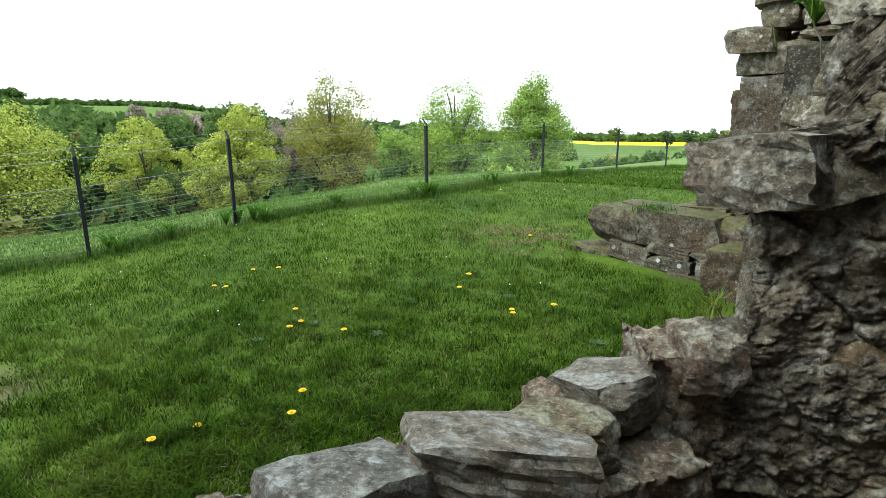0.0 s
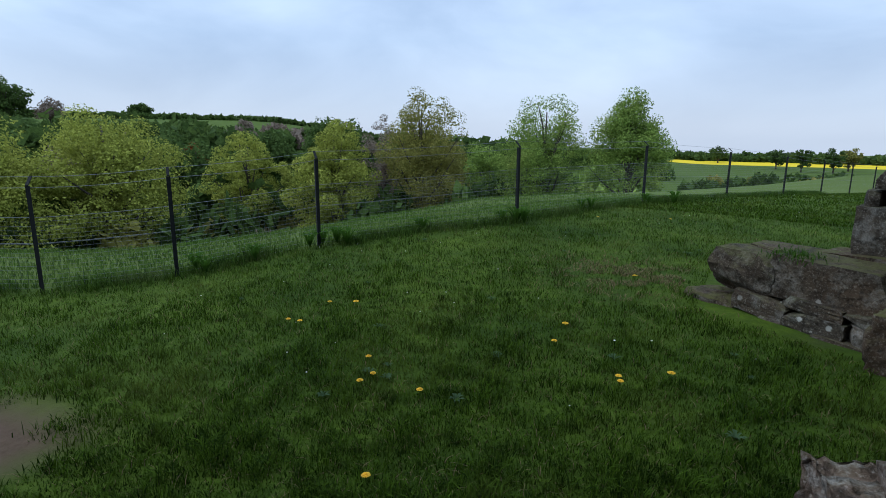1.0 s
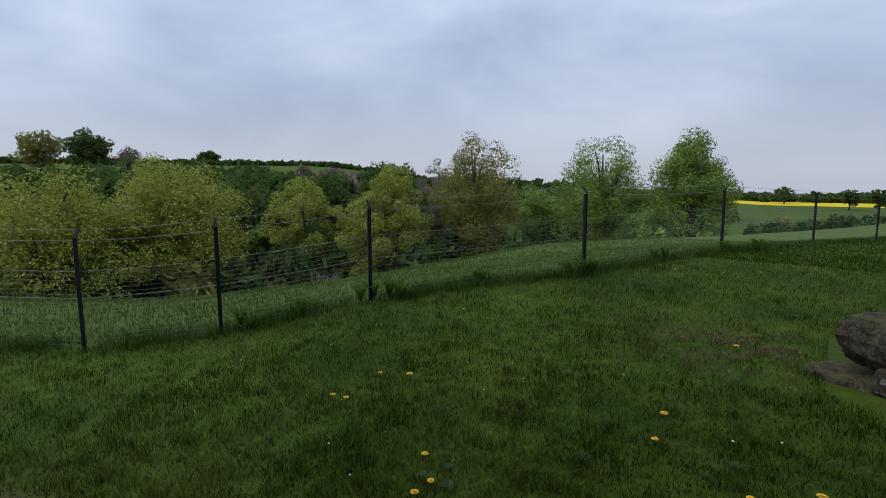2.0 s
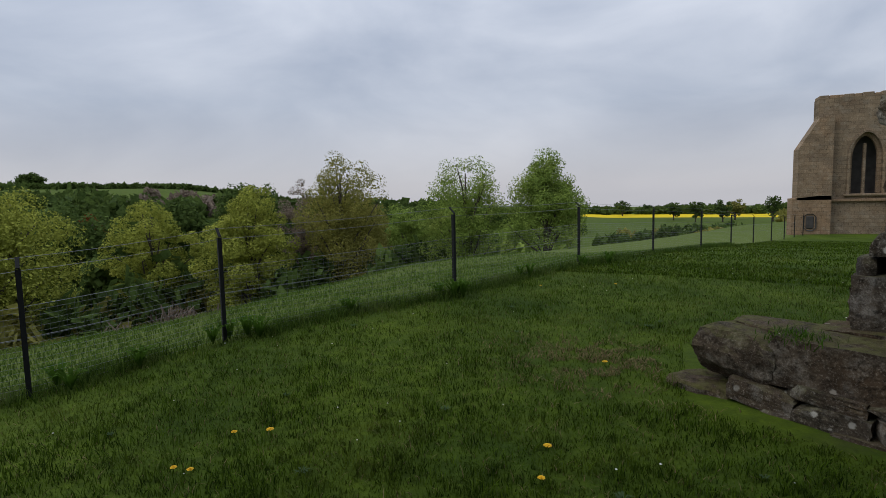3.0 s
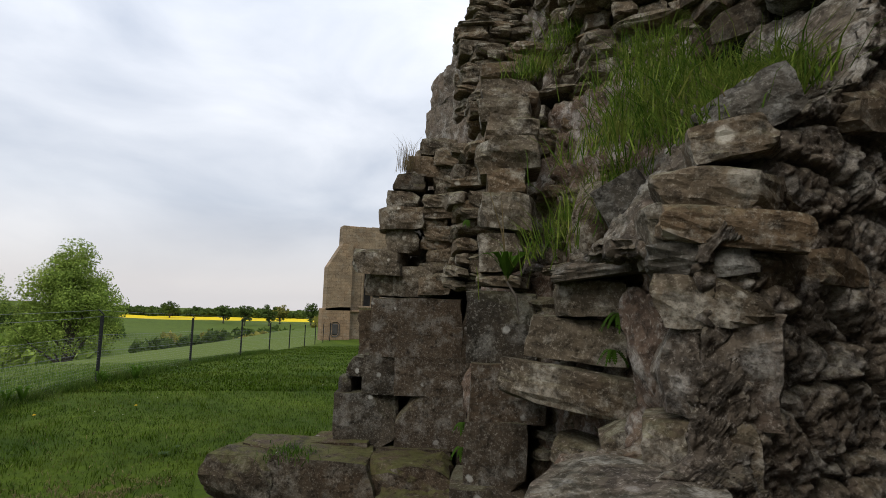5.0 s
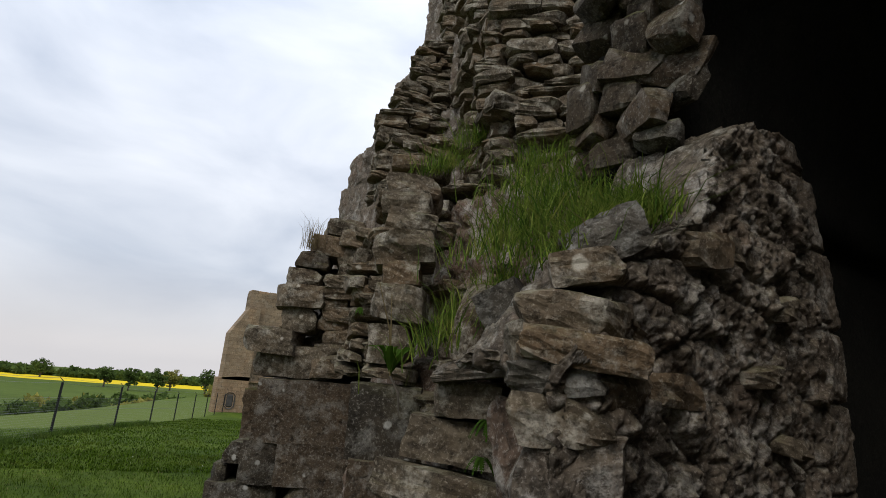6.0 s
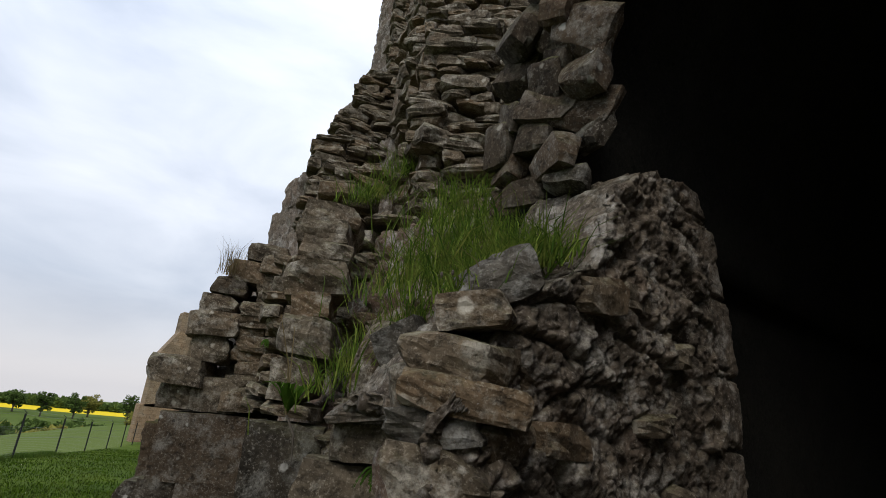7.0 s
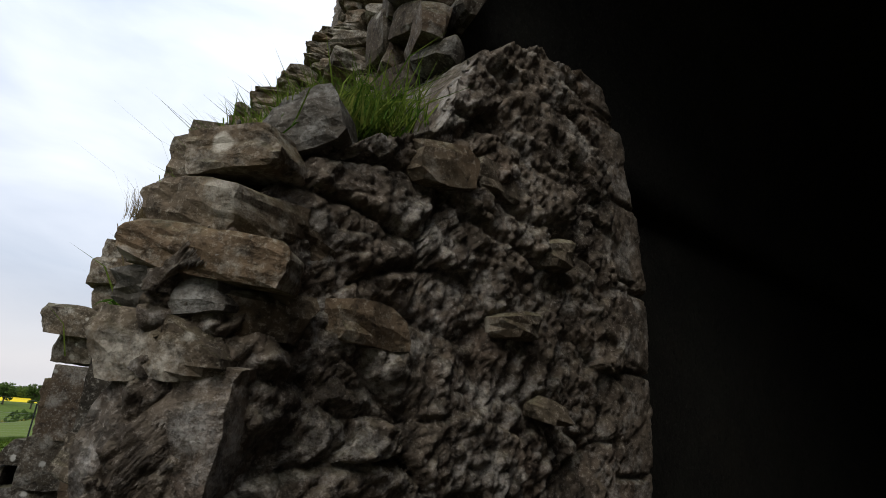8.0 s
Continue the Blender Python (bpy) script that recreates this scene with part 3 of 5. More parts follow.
def tall_wall():
    core = rough_core("wall_broken_corner", [
        ((2.7, 4.9), (5.5, 6.6), (1.2, 2.3)), ((2.4, 4.9), (4.95, 6.6), (2.2, 3.05)), ((2.45, 4.9), (4.9, 6.8), (2.9, 3.7)), ((2.80, 4.9), (5.8, 7.4), (3.6, 4.4)),
        ((3.20, 4.9), (6.9, 8.4), (4.3, 5.3)), ((3.70, 5.2), (7.6, 8.8), (5.2, 6.2)), ((4.10, 5.4), (8.0, 9.0), (6.1, 7.3)),
        ((4.65, 5.8), (8.2, 9.2), (7.2, 11.0)), ((4.6, 6.0), (7.2, 9.0), (3.5, 11.0)),
        ((3.2, 4.8), (3.95, 6.2), (2.8, 4.2)), ((3.75, 4.9), (4.3, 6.6), (4.0, 5.6)), ((4.3, 5.2), (4.9, 7.4), (5.4, 8.0)), ((2.0, 2.8), (5.65, 6.5), (1.7, 2.30)), ((2.15, 2.8), (5.6, 6.5), (2.2, 3.0)),
    ], CORE, voxel=0.04, coarse=0.09, fine=0.05)
    tagged(core, "tall ragged broken wall of thin rubble courses", "wall", kind="structure")
    rng = random.Random(8)
    for (ax, ay), (bx, by), z0, z1 in (((2.12, 4.60), (3.4, 4.10), 2.0, 3.1), ((2.32, 4.75), (3.9, 4.25), 3.0, 3.75), ((2.60, 5.6), (4.2, 5.05), 3.65, 4.5),
                                       ((3.00, 6.7), (4.4, 6.2), 4.4, 5.4), ((3.50, 7.4), (5.0, 6.8), 5.3, 6.3), ((3.95, 7.8), (5.2, 7.2), 6.2, 7.3),
                                       ((4.50, 8.0), (5.8, 7.5), 7.2, 10.5), ((2.75, 3.9), (3.9, 2.8), 2.9, 4.2), ((2.95, 4.3), (4.2, 3.0), 4.1, 5.6),
                                       ((3.20, 4.9), (4.6, 3.1), 5.5, 8.0)):
        d = Vector((bx - ax, by - ay, 0))
        n = Vector((d.y, -d.x, 0))
        lay_stones(core, (ax, ay, 0), d, n, d.length, (z0, z1), RUBBLE, lambda u, z: True, rng, (0.06, 0.15), (0.14, 0.46), 0.34, (-0.02, 0.13), 8, 0.07, 8, 0.012, 0.95)
        lay_stones(core, (ax + 0.03, ay, 0), (0.35, 0.94, 0), (-0.94, 0.35, 0), 1.3, (z0, z1), RUBBLE, lambda u, z: True, rng, (0.08, 0.2), (0.2, 0.5), 0.4, (-0.1, 0.10), 8, 0.07, 8, 0.012, 0.85)
    return core


NEAR = near_wall()
TALL = tall_wall()


def facing(bearing):
    """Axes of a stone whose front looks back along a bearing, in degrees to the right of north."""
    a = radians(bearing)
    return Matrix((Vector((math.cos(a), -math.sin(a), 0)), Vector((math.sin(a), math.cos(a), 0)), Vector((0, 0, 1)))).transposed()


def end_stones():
    """The large stones left standing out of the broken end, each with its own place."""
    def big(x, y, z, w, h, d, bearing, turn=(0, 0, 0), material=RUBBLE, seed=0, planes=10, square=0.88, rough=0.045):
        stone(NEAR, (x + 0.24 * d * math.sin(radians(bearing)), y + 0.24 * d * math.cos(radians(bearing)), z), (w * 1.06, d, h * 1.06), material, turn,
              rough=rough, cuts=7, planes=planes, square=square, seed=seed, basis=facing(bearing))
    big(1.72, 1.82, 2.36, 0.22, 0.12, 0.30, 50, (0, -10, 8), RUBBLE, 1)
    big(1.69, 1.84, 2.24, 0.32, 0.12, 0.34, 50, (4, 8, -6), RUBBLE, 2)
    big(1.71, 1.93, 2.14, 0.38, 0.19, 0.40, 48, (0, -10, 0), RUBBLE, 3)
    big(1.34, 1.80, 1.31, 0.44, 0.26, 0.44, 40, (0, -5, 4), CORE, 3, 6, 0.8, 0.08)
    big(1.86, 1.88, 2.50, 0.26, 0.16, 0.36, 46, (0, -24, 6), PALE, 2, 6, 0.8)
    big(1.67, 1.86, 1.90, 0.30, 0.14, 0.36, 48, (0, 4, 3), RUBBLE, 7)
    big(1.70, 1.80, 2.12, 0.36, 0.10, 0.30, 40, (3, 6, 0), RUBBLE, 12)
    big(1.92, 2.45, 2.30, 0.22, 0.25, 0.35, 44, (6, -30, 0), PALE, 4)
    big(1.96, 2.77, 2.27, 0.17, 0.36, 0.30, 41, (0, 12, 4), RUBBLE, 5)
    big(1.68, 1.88, 2.03, 0.29, 0.11, 0.36, 47, (0, -8, 0), PALE, 6)
    big(1.97, 2.68, 2.07, 0.44, 0.09, 0.36, 42, (0, -9, 0), PALE, 7)
    big(1.98, 2.79, 1.92, 0.32, 0.15, 0.32, 41, (0, -4, 0), RUBBLE, 8)
    big(1.97, 2.87, 1.73, 0.44, 0.19, 0.34, 40, (0, 3, 0), RUBBLE, 9, 4, 0.85)
    big(1.92, 2.80, 1.50, 0.66, 0.17, 0.44, 40, (-4, 7, -6), RUBBLE, 10, 6, 0.8)
    big(1.69, 1.86, 1.74, 0.29, 0.30, 0.36, 48, (0, 3, 5), CORE, 11, 5, 0.7, 0.08)
    big(1.66, 1.88, 1.50, 0.28, 0.16, 0.36, 47, (0, -6, 0), RUBBLE, 12)
    big(1.90, 2.44, 1.32, 0.20, 0.21, 0.32, 44, (0, -18, 8), RUBBLE, 13)
    big(1.54, 1.86, 1.29, 0.40, 0.30, 0.40, 48, (3, -22, 4), RUBBLE, 0, 9)
    big(1.88, 2.73, 0.93, 0.21, 0.13, 0.3, 41, (0, 4, 0), RUBBLE, 3)
    big(1.93, 2.80, 1.22, 0.22, 0.11, 0.3, 41, (0, 10, 0), RUBBLE, 5)
    big(1.86, 2.55, 0.70, 0.36, 0.25, 0.3, 42, (0, -8, 0), CORE, 6)
    big(1.86, 2.95, 0.62, 0.30, 0.22, 0.3, 40, (0, 6, 0), CORE, 9)
    # dressed jamb of the pier beyond
    for k, (x, y, z, w, h, dz) in enumerate(((1.82, 3.43, 1.75, 0.40, 0.42, 0), (1.83, 3.38, 1.40, 0.41, 0.33, 3), (1.78, 3.38, 1.07, 0.34, 0.37, -2), (1.72, 3.34, 0.72, 0.44, 0.40, 2),
                                             (1.76, 3.40, 0.32, 0.60, 0.42, -3), (1.80, 3.45, -0.05, 0.75, 0.34, 2))):
        stone(NEAR, (x + 0.14, y + 0.17, z), (w, 0.44, h - 0.012), ASHLAR, (0, 0, dz), rough=0.025, cuts=6, planes=3, square=0.93, seed=k, basis=facing(30))
    for k, (x, y, z, w, h, t) in enumerate(((1.80, 3.49, 2.02, 0.30, 0.10, 3), (1.78, 3.49, 2.18, 0.27, 0.23, -3), (1.79, 3.45, 2.42, 0.34, 0.22, 6), (1.80, 3.50, 2.60, 0.26, 0.15, -4),
                                            (1.78, 3.45, 2.76, 0.37, 0.20, -7), (1.84, 3.52, 2.93, 0.32, 0.17, 4), (1.88, 3.62, 3.10, 0.36, 0.17, -3), (1.98, 3.8, 3.27, 0.4, 0.18, 5))):
        stone(NEAR, (x + 0.20, y + 0.17, z), (w, 0.5, h), RUBBLE, (0, t, 3 * (k % 3) - 3), rough=0.05, cuts=5, planes=6, square=0.8, seed=k, basis=facing(30))
    rng = random.Random(21)
    # thin rubble that packs the hollow between the large stones, and the slope behind the grass
    lay_stones(NEAR, (2.02, 3.55, 0), (0.10, -1, 0), (-1, -0.10, 0), 1.4, (0.2, 2.1), RUBBLE, lambda u, z: True, rng, (0.07, 0.16), (0.1, 0.26), 0.3, (-0.06, 0.04), 9, 0.08, 8, 0.02, 0.55)
    lay_stones(NEAR, (2.25, 3.9, 0), (0.25, -1, 0), (-1, -0.25, 0), 1.5, (2.0, 2.7), RUBBLE, lambda u, z: True, rng, (0.07, 0.17), (0.12, 0.32), 0.36, (-0.05, 0.12), 10, 0.08, 8, 0.015, 0.8)
    lay_stones(NEAR, (2.30, 4.5, 0), (0.75, -0.9, 0), (-0.9, -0.75, 0), 1.8, (2.6, 3.5), RUBBLE, lambda u, z: True, rng, (0.06, 0.15), (0.14, 0.36), 0.36, (-0.05, 0.12), 10, 0.08, 8, 0.015, 0.9)


end_stones()


def buttress():
    """Dressed blocks of the buttress on its spread plinth, with the ledge stone and ragged courses above."""
    base = rough_core("wall_buttress", [
        ((1.75, 2.75), (5.65, 6.4), (-0.3, 1.80), -25), ((1.55, 2.7), (5.72, 6.4), (-0.3, 0.95), -25), ((0.50, 2.6), (5.55, 6.3), (-0.4, 0.44), -27), ((0.58, 2.2), (5.65, 6.2), (0.3, 0.54), -27),
        ((1.6, 2.6), (4.2, 5.3), (-0.4, 0.45), -27),
    ], MOSSY, voxel=0.03, coarse=0.06, fine=0.04)
    tagged(base, "stepped sandstone buttress on a mossy spread plinth", "buttress", kind="structure")
    rng = random.Random(5)
    facing_b = facing(24.8)
    def block(x0, y0, z0, x1, y1, z1, material=ASHLAR, proud=0.05, turn=0.0, seed=None, depth=0.4, square=0.965, planes=2, rough=0.028, axes=facing_b):
        w = math.hypot(x1 - x0, y1 - y0)
        out = axes @ Vector((0, -1, 0))
        c = Vector(((x0 + x1) / 2, (y0 + y1) / 2, (z0 + z1) / 2)) + out * (proud - depth / 2)
        stone(base, c, (w + 0.012, depth, z1 - z0 + 0.010), material, (0, turn, rng.uniform(-1.5, 1.5)), rough=rough, cuts=6, planes=planes, square=square,
              seed=rng.randrange(14) if seed is None else seed, basis=axes)
    block(1.70, 5.59, 1.39, 2.44, 5.25, 1.91, seed=1, turn=-1)
    block(1.65, 5.61, 1.05, 1.90, 5.49, 1.39)
    block(1.91, 5.49, 1.05, 2.46, 5.24, 1.39)
    block(1.43, 5.71, 0.56, 1.93, 5.48, 1.05)
    block(1.94, 5.48, 0.58, 2.50, 5.22, 1.05)
    block(1.41, 5.72, 0.10, 1.81, 5.54, 0.57, MOSSY, 0.12)
    block(1.82, 5.54, 0.11, 2.45, 5.25, 0.60, MOSSY, 0.10)
    block(1.52, 5.67, 1.20, 1.66, 5.61, 1.36, proud=0.02, square=0.6)
    block(1.43, 5.71, 1.03, 1.55, 5.67, 1.18, proud=0.02, square=0.6)
    block(2.44, 5.25, 1.39, 2.95, 5.02, 1.92)
    block(2.46, 5.24, 1.05, 2.95, 5.02, 1.39)
    block(2.50, 5.22, 0.58, 2.95, 5.02, 1.05)
    block(2.45, 5.25, 0.11, 2.95, 5.02, 0.58, MOSSY, 0.08)
    # ledge and the broken courses above
    block(1.52, 5.67, 2.12, 1.96, 5.47, 2.34, RUBBLE, 0.10, 4, 2, 0.5, 0.8, 6, 0.05)
    block(1.62, 5.62, 1.93, 1.86, 5.50, 2.12, RUBBLE, 0.02, 0, 4, 0.4, 0.8, 6, 0.05)
    block(1.86, 5.52, 1.93, 2.24, 5.36, 2.20, RUBBLE, 0.03, 0, 6, 0.4, 0.8, 6, 0.05)
    block(1.78, 5.55, 2.33, 2.08, 5.44, 2.55, RUBBLE, 0.04, 3, 7, 0.4, 0.75, 6, 0.05)
    block(1.72, 5.58, 2.54, 2.10, 5.41, 2.74, RUBBLE, 0.09, -3, 8, 0.4, 0.8, 6, 0.05)
    block(1.79, 5.55, 2.74, 2.06, 5.42, 2.90, RUBBLE, 0.05, 2, 9, 0.4, 0.8, 6, 0.05)
    block(1.84, 5.53, 2.90, 2.10, 5.42, 3.06, MOSSY, 0.05, 0, 10, 0.4, 0.85, 5, 0.05)
    block(1.94, 5.48, 3.04, 2.30, 5.34, 3.25, RUBBLE, 0.03, 4, 11, 0.4, 0.8, 6, 0.05)
    for k in range(14):
        u = rng.uniform(0.1, 0.7)
        z = 1.95 + k * 0.1
        block(2.0 + u * 0.3, 5.46 - u * 0.15, z, 2.0 + u * 0.3 + rng.uniform(0.2, 0.4), 5.30 - u * 0.15, z + rng.uniform(0.09, 0.16), RUBBLE, rng.uniform(-0.02, 0.08), rng.uniform(-6, 6),
              None, 0.4, 0.75, 7, 0.06)
    # plinth: mossy weathered top stones over thin courses
    p = facing(27.8)
    block(0.33, 5.60, 0.22, 0.88, 5.30, 0.60, MOSSY, 0.00, 5, 1, 0.6, 0.6, 9, 0.075, p)
    block(0.84, 5.32, 0.26, 1.62, 4.92, 0.62, MOSSY, 0.00, 2, 2, 0.6, 0.75, 9, 0.075, p)
    block(1.50, 4.98, 0.22, 2.10, 4.70, 0.60, MOSSY, -0.02, 0, 5, 0.6, 0.8, 7, 0.09, p)
    block(0.60, 5.44, 0.09, 0.99, 5.23, 0.25, ASHLAR, 0.05, 6, 3, 0.5, 0.8, 5, 0.05, p)
    block(0.93, 5.27, 0.20, 1.36, 5.04, 0.30, ASHLAR, 0.06, 4, 4, 0.5, 0.88, 4, 0.04, p)
    block(1.36, 5.04, 0.20, 1.82, 4.81, 0.29, ASHLAR, 0.06, 2, 5, 0.5, 0.88, 4, 0.04, p)
    block(0.70, 5.38, -0.08, 1.12, 5.17, 0.09, ASHLAR, 0.09, 6, 6, 0.5, 0.85, 4, 0.04, p)
    block(1.00, 5.23, 0.06, 1.39, 5.03, 0.20, ASHLAR, 0.08, 4, 7, 0.5, 0.88, 4, 0.04, p)
    block(1.39, 5.02, 0.03, 1.82, 4.81, 0.20, PALE, 0.08, 1, 8, 0.5, 0.9, 4, 0.04, p)
    block(1.12, 5.17, -0.16, 1.66, 4.88, 0.06, ASHLAR, 0.11, 5, 9, 0.5, 0.85, 6, 0.07, p)
    block(1.62, 4.90, -0.20, 2.10, 4.64, 0.05, ASHLAR, 0.12, 2, 10, 0.5, 0.85, 6, 0.07, p)
    block(0.14, 5.70, -0.12, 0.60, 5.46, 0.16, MOSSY, 0.06, 3, 11, 0.5, 0.6, 9, 0.075, p)
    block(0.50, 5.52, 0.52, 1.05, 5.24, 0.62, MOSSY, -0.28, 2, 12, 0.5, 0.7, 9, 0.075, p)
    block(1.00, 5.30, 0.55, 1.45, 5.05, 0.64, MOSSY, -0.35, -2, 13, 0.5, 0.7, 9, 0.075, p)
    return base


BUTTRESS = buttress()


def low_sill():
    """What is left of the wall under the opening: a rubble foot with loose pale cap stones."""
    core = rough_core("wall_sill", [((-0.45, 0.30), (0.42, 0.80), (-0.7, 0.30), 38), ((0.05, 0.75), (0.62, 1.14), (-0.7, 0.34), 40), ((0.50, 1.20), (1.12, 1.70), (-0.7, 0.32), 42),
                                    ((0.95, 1.30), (1.62, 2.0), (-0.5, 0.62), 20)], CORE, voxel=0.02, coarse=0.08, fine=0.05)
    tagged(core, "low ruined sill wall of rubble and mortar", "wall", kind="structure")
    return core


SILL = low_sill()


def cap_stone(x, y, z, w, d, h, turn, seed, square, planes, material=PALE, rough=0.04):
    ob = stone(None, (x, y, z), (w, d, h), material, turn, kind="cap_stone", rough=rough, cuts=8, planes=planes, square=square, seed=seed)
    return tagged(ob, "loose pale grey sandstone block capping the low sill", "stone", "cap stones on the sill")


cap_stone(0.21, 0.68, 0.38, 0.46, 0.40, 0.24, (-8, 10, 62), 3, 0.75, 9, PALE, 0.06)
cap_stone(0.60, 1.06, 0.42, 0.66, 0.44, 0.19, (-9, 6, 24), 5, 0.85, 9, PALE, 0.06)
cap_stone(0.74, 1.25, 0.40, 0.40, 0.28, 0.18, (3, 2, 35), 7, 0.75, 8, RUBBLE, 0.06)
cap_stone(0.88, 1.57, 0.44, 0.33, 0.34, 0.23, (6, -6, -28), 9, 0.82, 9, PALE, 0.06)
cap_stone(-0.24, 0.34, 0.30, 0.42, 0.36, 0.22, (2, 5, 30), 2, 0.75, 7)
cap_stone(1.24, 1.76, 0.60, 0.26, 0.30, 0.24, (6, -6, 10), 11, 0.6, 8, CORE, 0.07)
cap_stone(0.33, 0.86, 0.38, 0.16, 0.16, 0.15, (6, 9, 10), 12, 0.6, 8, CORE, 0.06)
cap_stone(0.66, 1.42, 0.42, 0.14, 0.15, 0.16, (6, -9, 40), 13, 0.55, 8, CORE, 0.06)


# ---- the dark vaulted chamber ----
def slab(name, x, y, z, material, label, w=0.0):
    bm = box_bm((x[1] - x[0], y[1] - y[0], z[1] - z[0]), bevel=0.01)
    ob = part(name, bm, material)
    ob.matrix_world = pose((x[0] + x[1]) / 2, (y[0] + y[1]) / 2, (z[0] + z[1]) / 2, 0, 0, w)
    return tagged(ob, label, "wall", kind="structure")


def chamber():
    # walls that close the vaulted room, and unseen walls added behind and beside the camera
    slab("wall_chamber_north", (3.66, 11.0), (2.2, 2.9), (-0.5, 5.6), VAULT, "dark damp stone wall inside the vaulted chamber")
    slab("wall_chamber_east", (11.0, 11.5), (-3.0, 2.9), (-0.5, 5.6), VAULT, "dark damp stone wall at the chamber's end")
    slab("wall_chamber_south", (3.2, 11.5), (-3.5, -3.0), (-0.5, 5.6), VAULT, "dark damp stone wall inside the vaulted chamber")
    # unseen wall, its height and width set to keep light off the lawn
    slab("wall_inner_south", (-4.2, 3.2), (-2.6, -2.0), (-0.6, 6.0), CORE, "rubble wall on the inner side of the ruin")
    # unseen wall that narrows the opening and blocks sky light
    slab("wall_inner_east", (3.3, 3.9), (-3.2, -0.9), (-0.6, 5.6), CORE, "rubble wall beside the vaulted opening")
    # the vault: a barrel of stone that springs from the top of the broken wall and curves out over the opening
    verts, faces = [], []
    na, nx = 22, 26
    rng = random.Random(4)
    for layer, extra in ((0, 0.0), (1, 0.45)):
        for i in range(na + 1):
            a = radians(92 * i / na)
            for k in range(nx + 1):
                u = k / nx
                left = 2.50 + 0.12 * noise.noise(Vector((i * 0.7, 2.0, layer))) - 0.25 * math.sin(a)
                x = left + (11.0 - left) * u ** 1.6
                bump = 0.02 * noise.noise(Vector((x * 5, i * 0.9, 0)))
                r = 2.35 - extra * -1 + bump
                verts.append((x, 2.10 - 2.35 + r * math.cos(a), 3.02 + r * math.sin(a)))
    row = nx + 1
    base = (na + 1) * row
    for i in range(na):
        for k in range(nx):
            q = i * row + k
            faces.append((q, q + row, q + row + 1, q + 1))
            faces.append((base + q, base + q + 1, base + q + row + 1, base + q + row))
        faces.append((i * row, base + i * row, base + (i + 1) * row, (i + 1) * row))
        faces.append((i * row + nx, (i + 1) * row + nx, base + (i + 1) * row + nx, base + i * row + nx))
    for k in range(nx):
        faces.append((k, k + 1, base + k + 1, base + k))
        q = na * row + k
        faces.append((q, base + q, base + q + 1, q + 1))
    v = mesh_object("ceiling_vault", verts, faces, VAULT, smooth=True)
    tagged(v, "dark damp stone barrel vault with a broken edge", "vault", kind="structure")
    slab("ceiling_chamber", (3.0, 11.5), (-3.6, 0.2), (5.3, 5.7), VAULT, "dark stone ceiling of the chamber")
    # broken edge stones of the vault, standing on end
    for k in range(66):
        a = radians(3 + 66 * (k // 3) / 22)
        r = 2.34 + 0.20 * (k % 3) + rng.uniform(-0.05, 0.08)
        x = 2.52 - 0.20 * math.sin(a) + rng.uniform(-0.12, 0.06)
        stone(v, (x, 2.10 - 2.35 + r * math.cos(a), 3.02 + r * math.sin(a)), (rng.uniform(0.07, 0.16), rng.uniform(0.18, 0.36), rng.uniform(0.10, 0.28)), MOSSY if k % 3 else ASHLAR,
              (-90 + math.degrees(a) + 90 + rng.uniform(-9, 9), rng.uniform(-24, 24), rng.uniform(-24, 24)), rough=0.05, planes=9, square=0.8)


chamber()


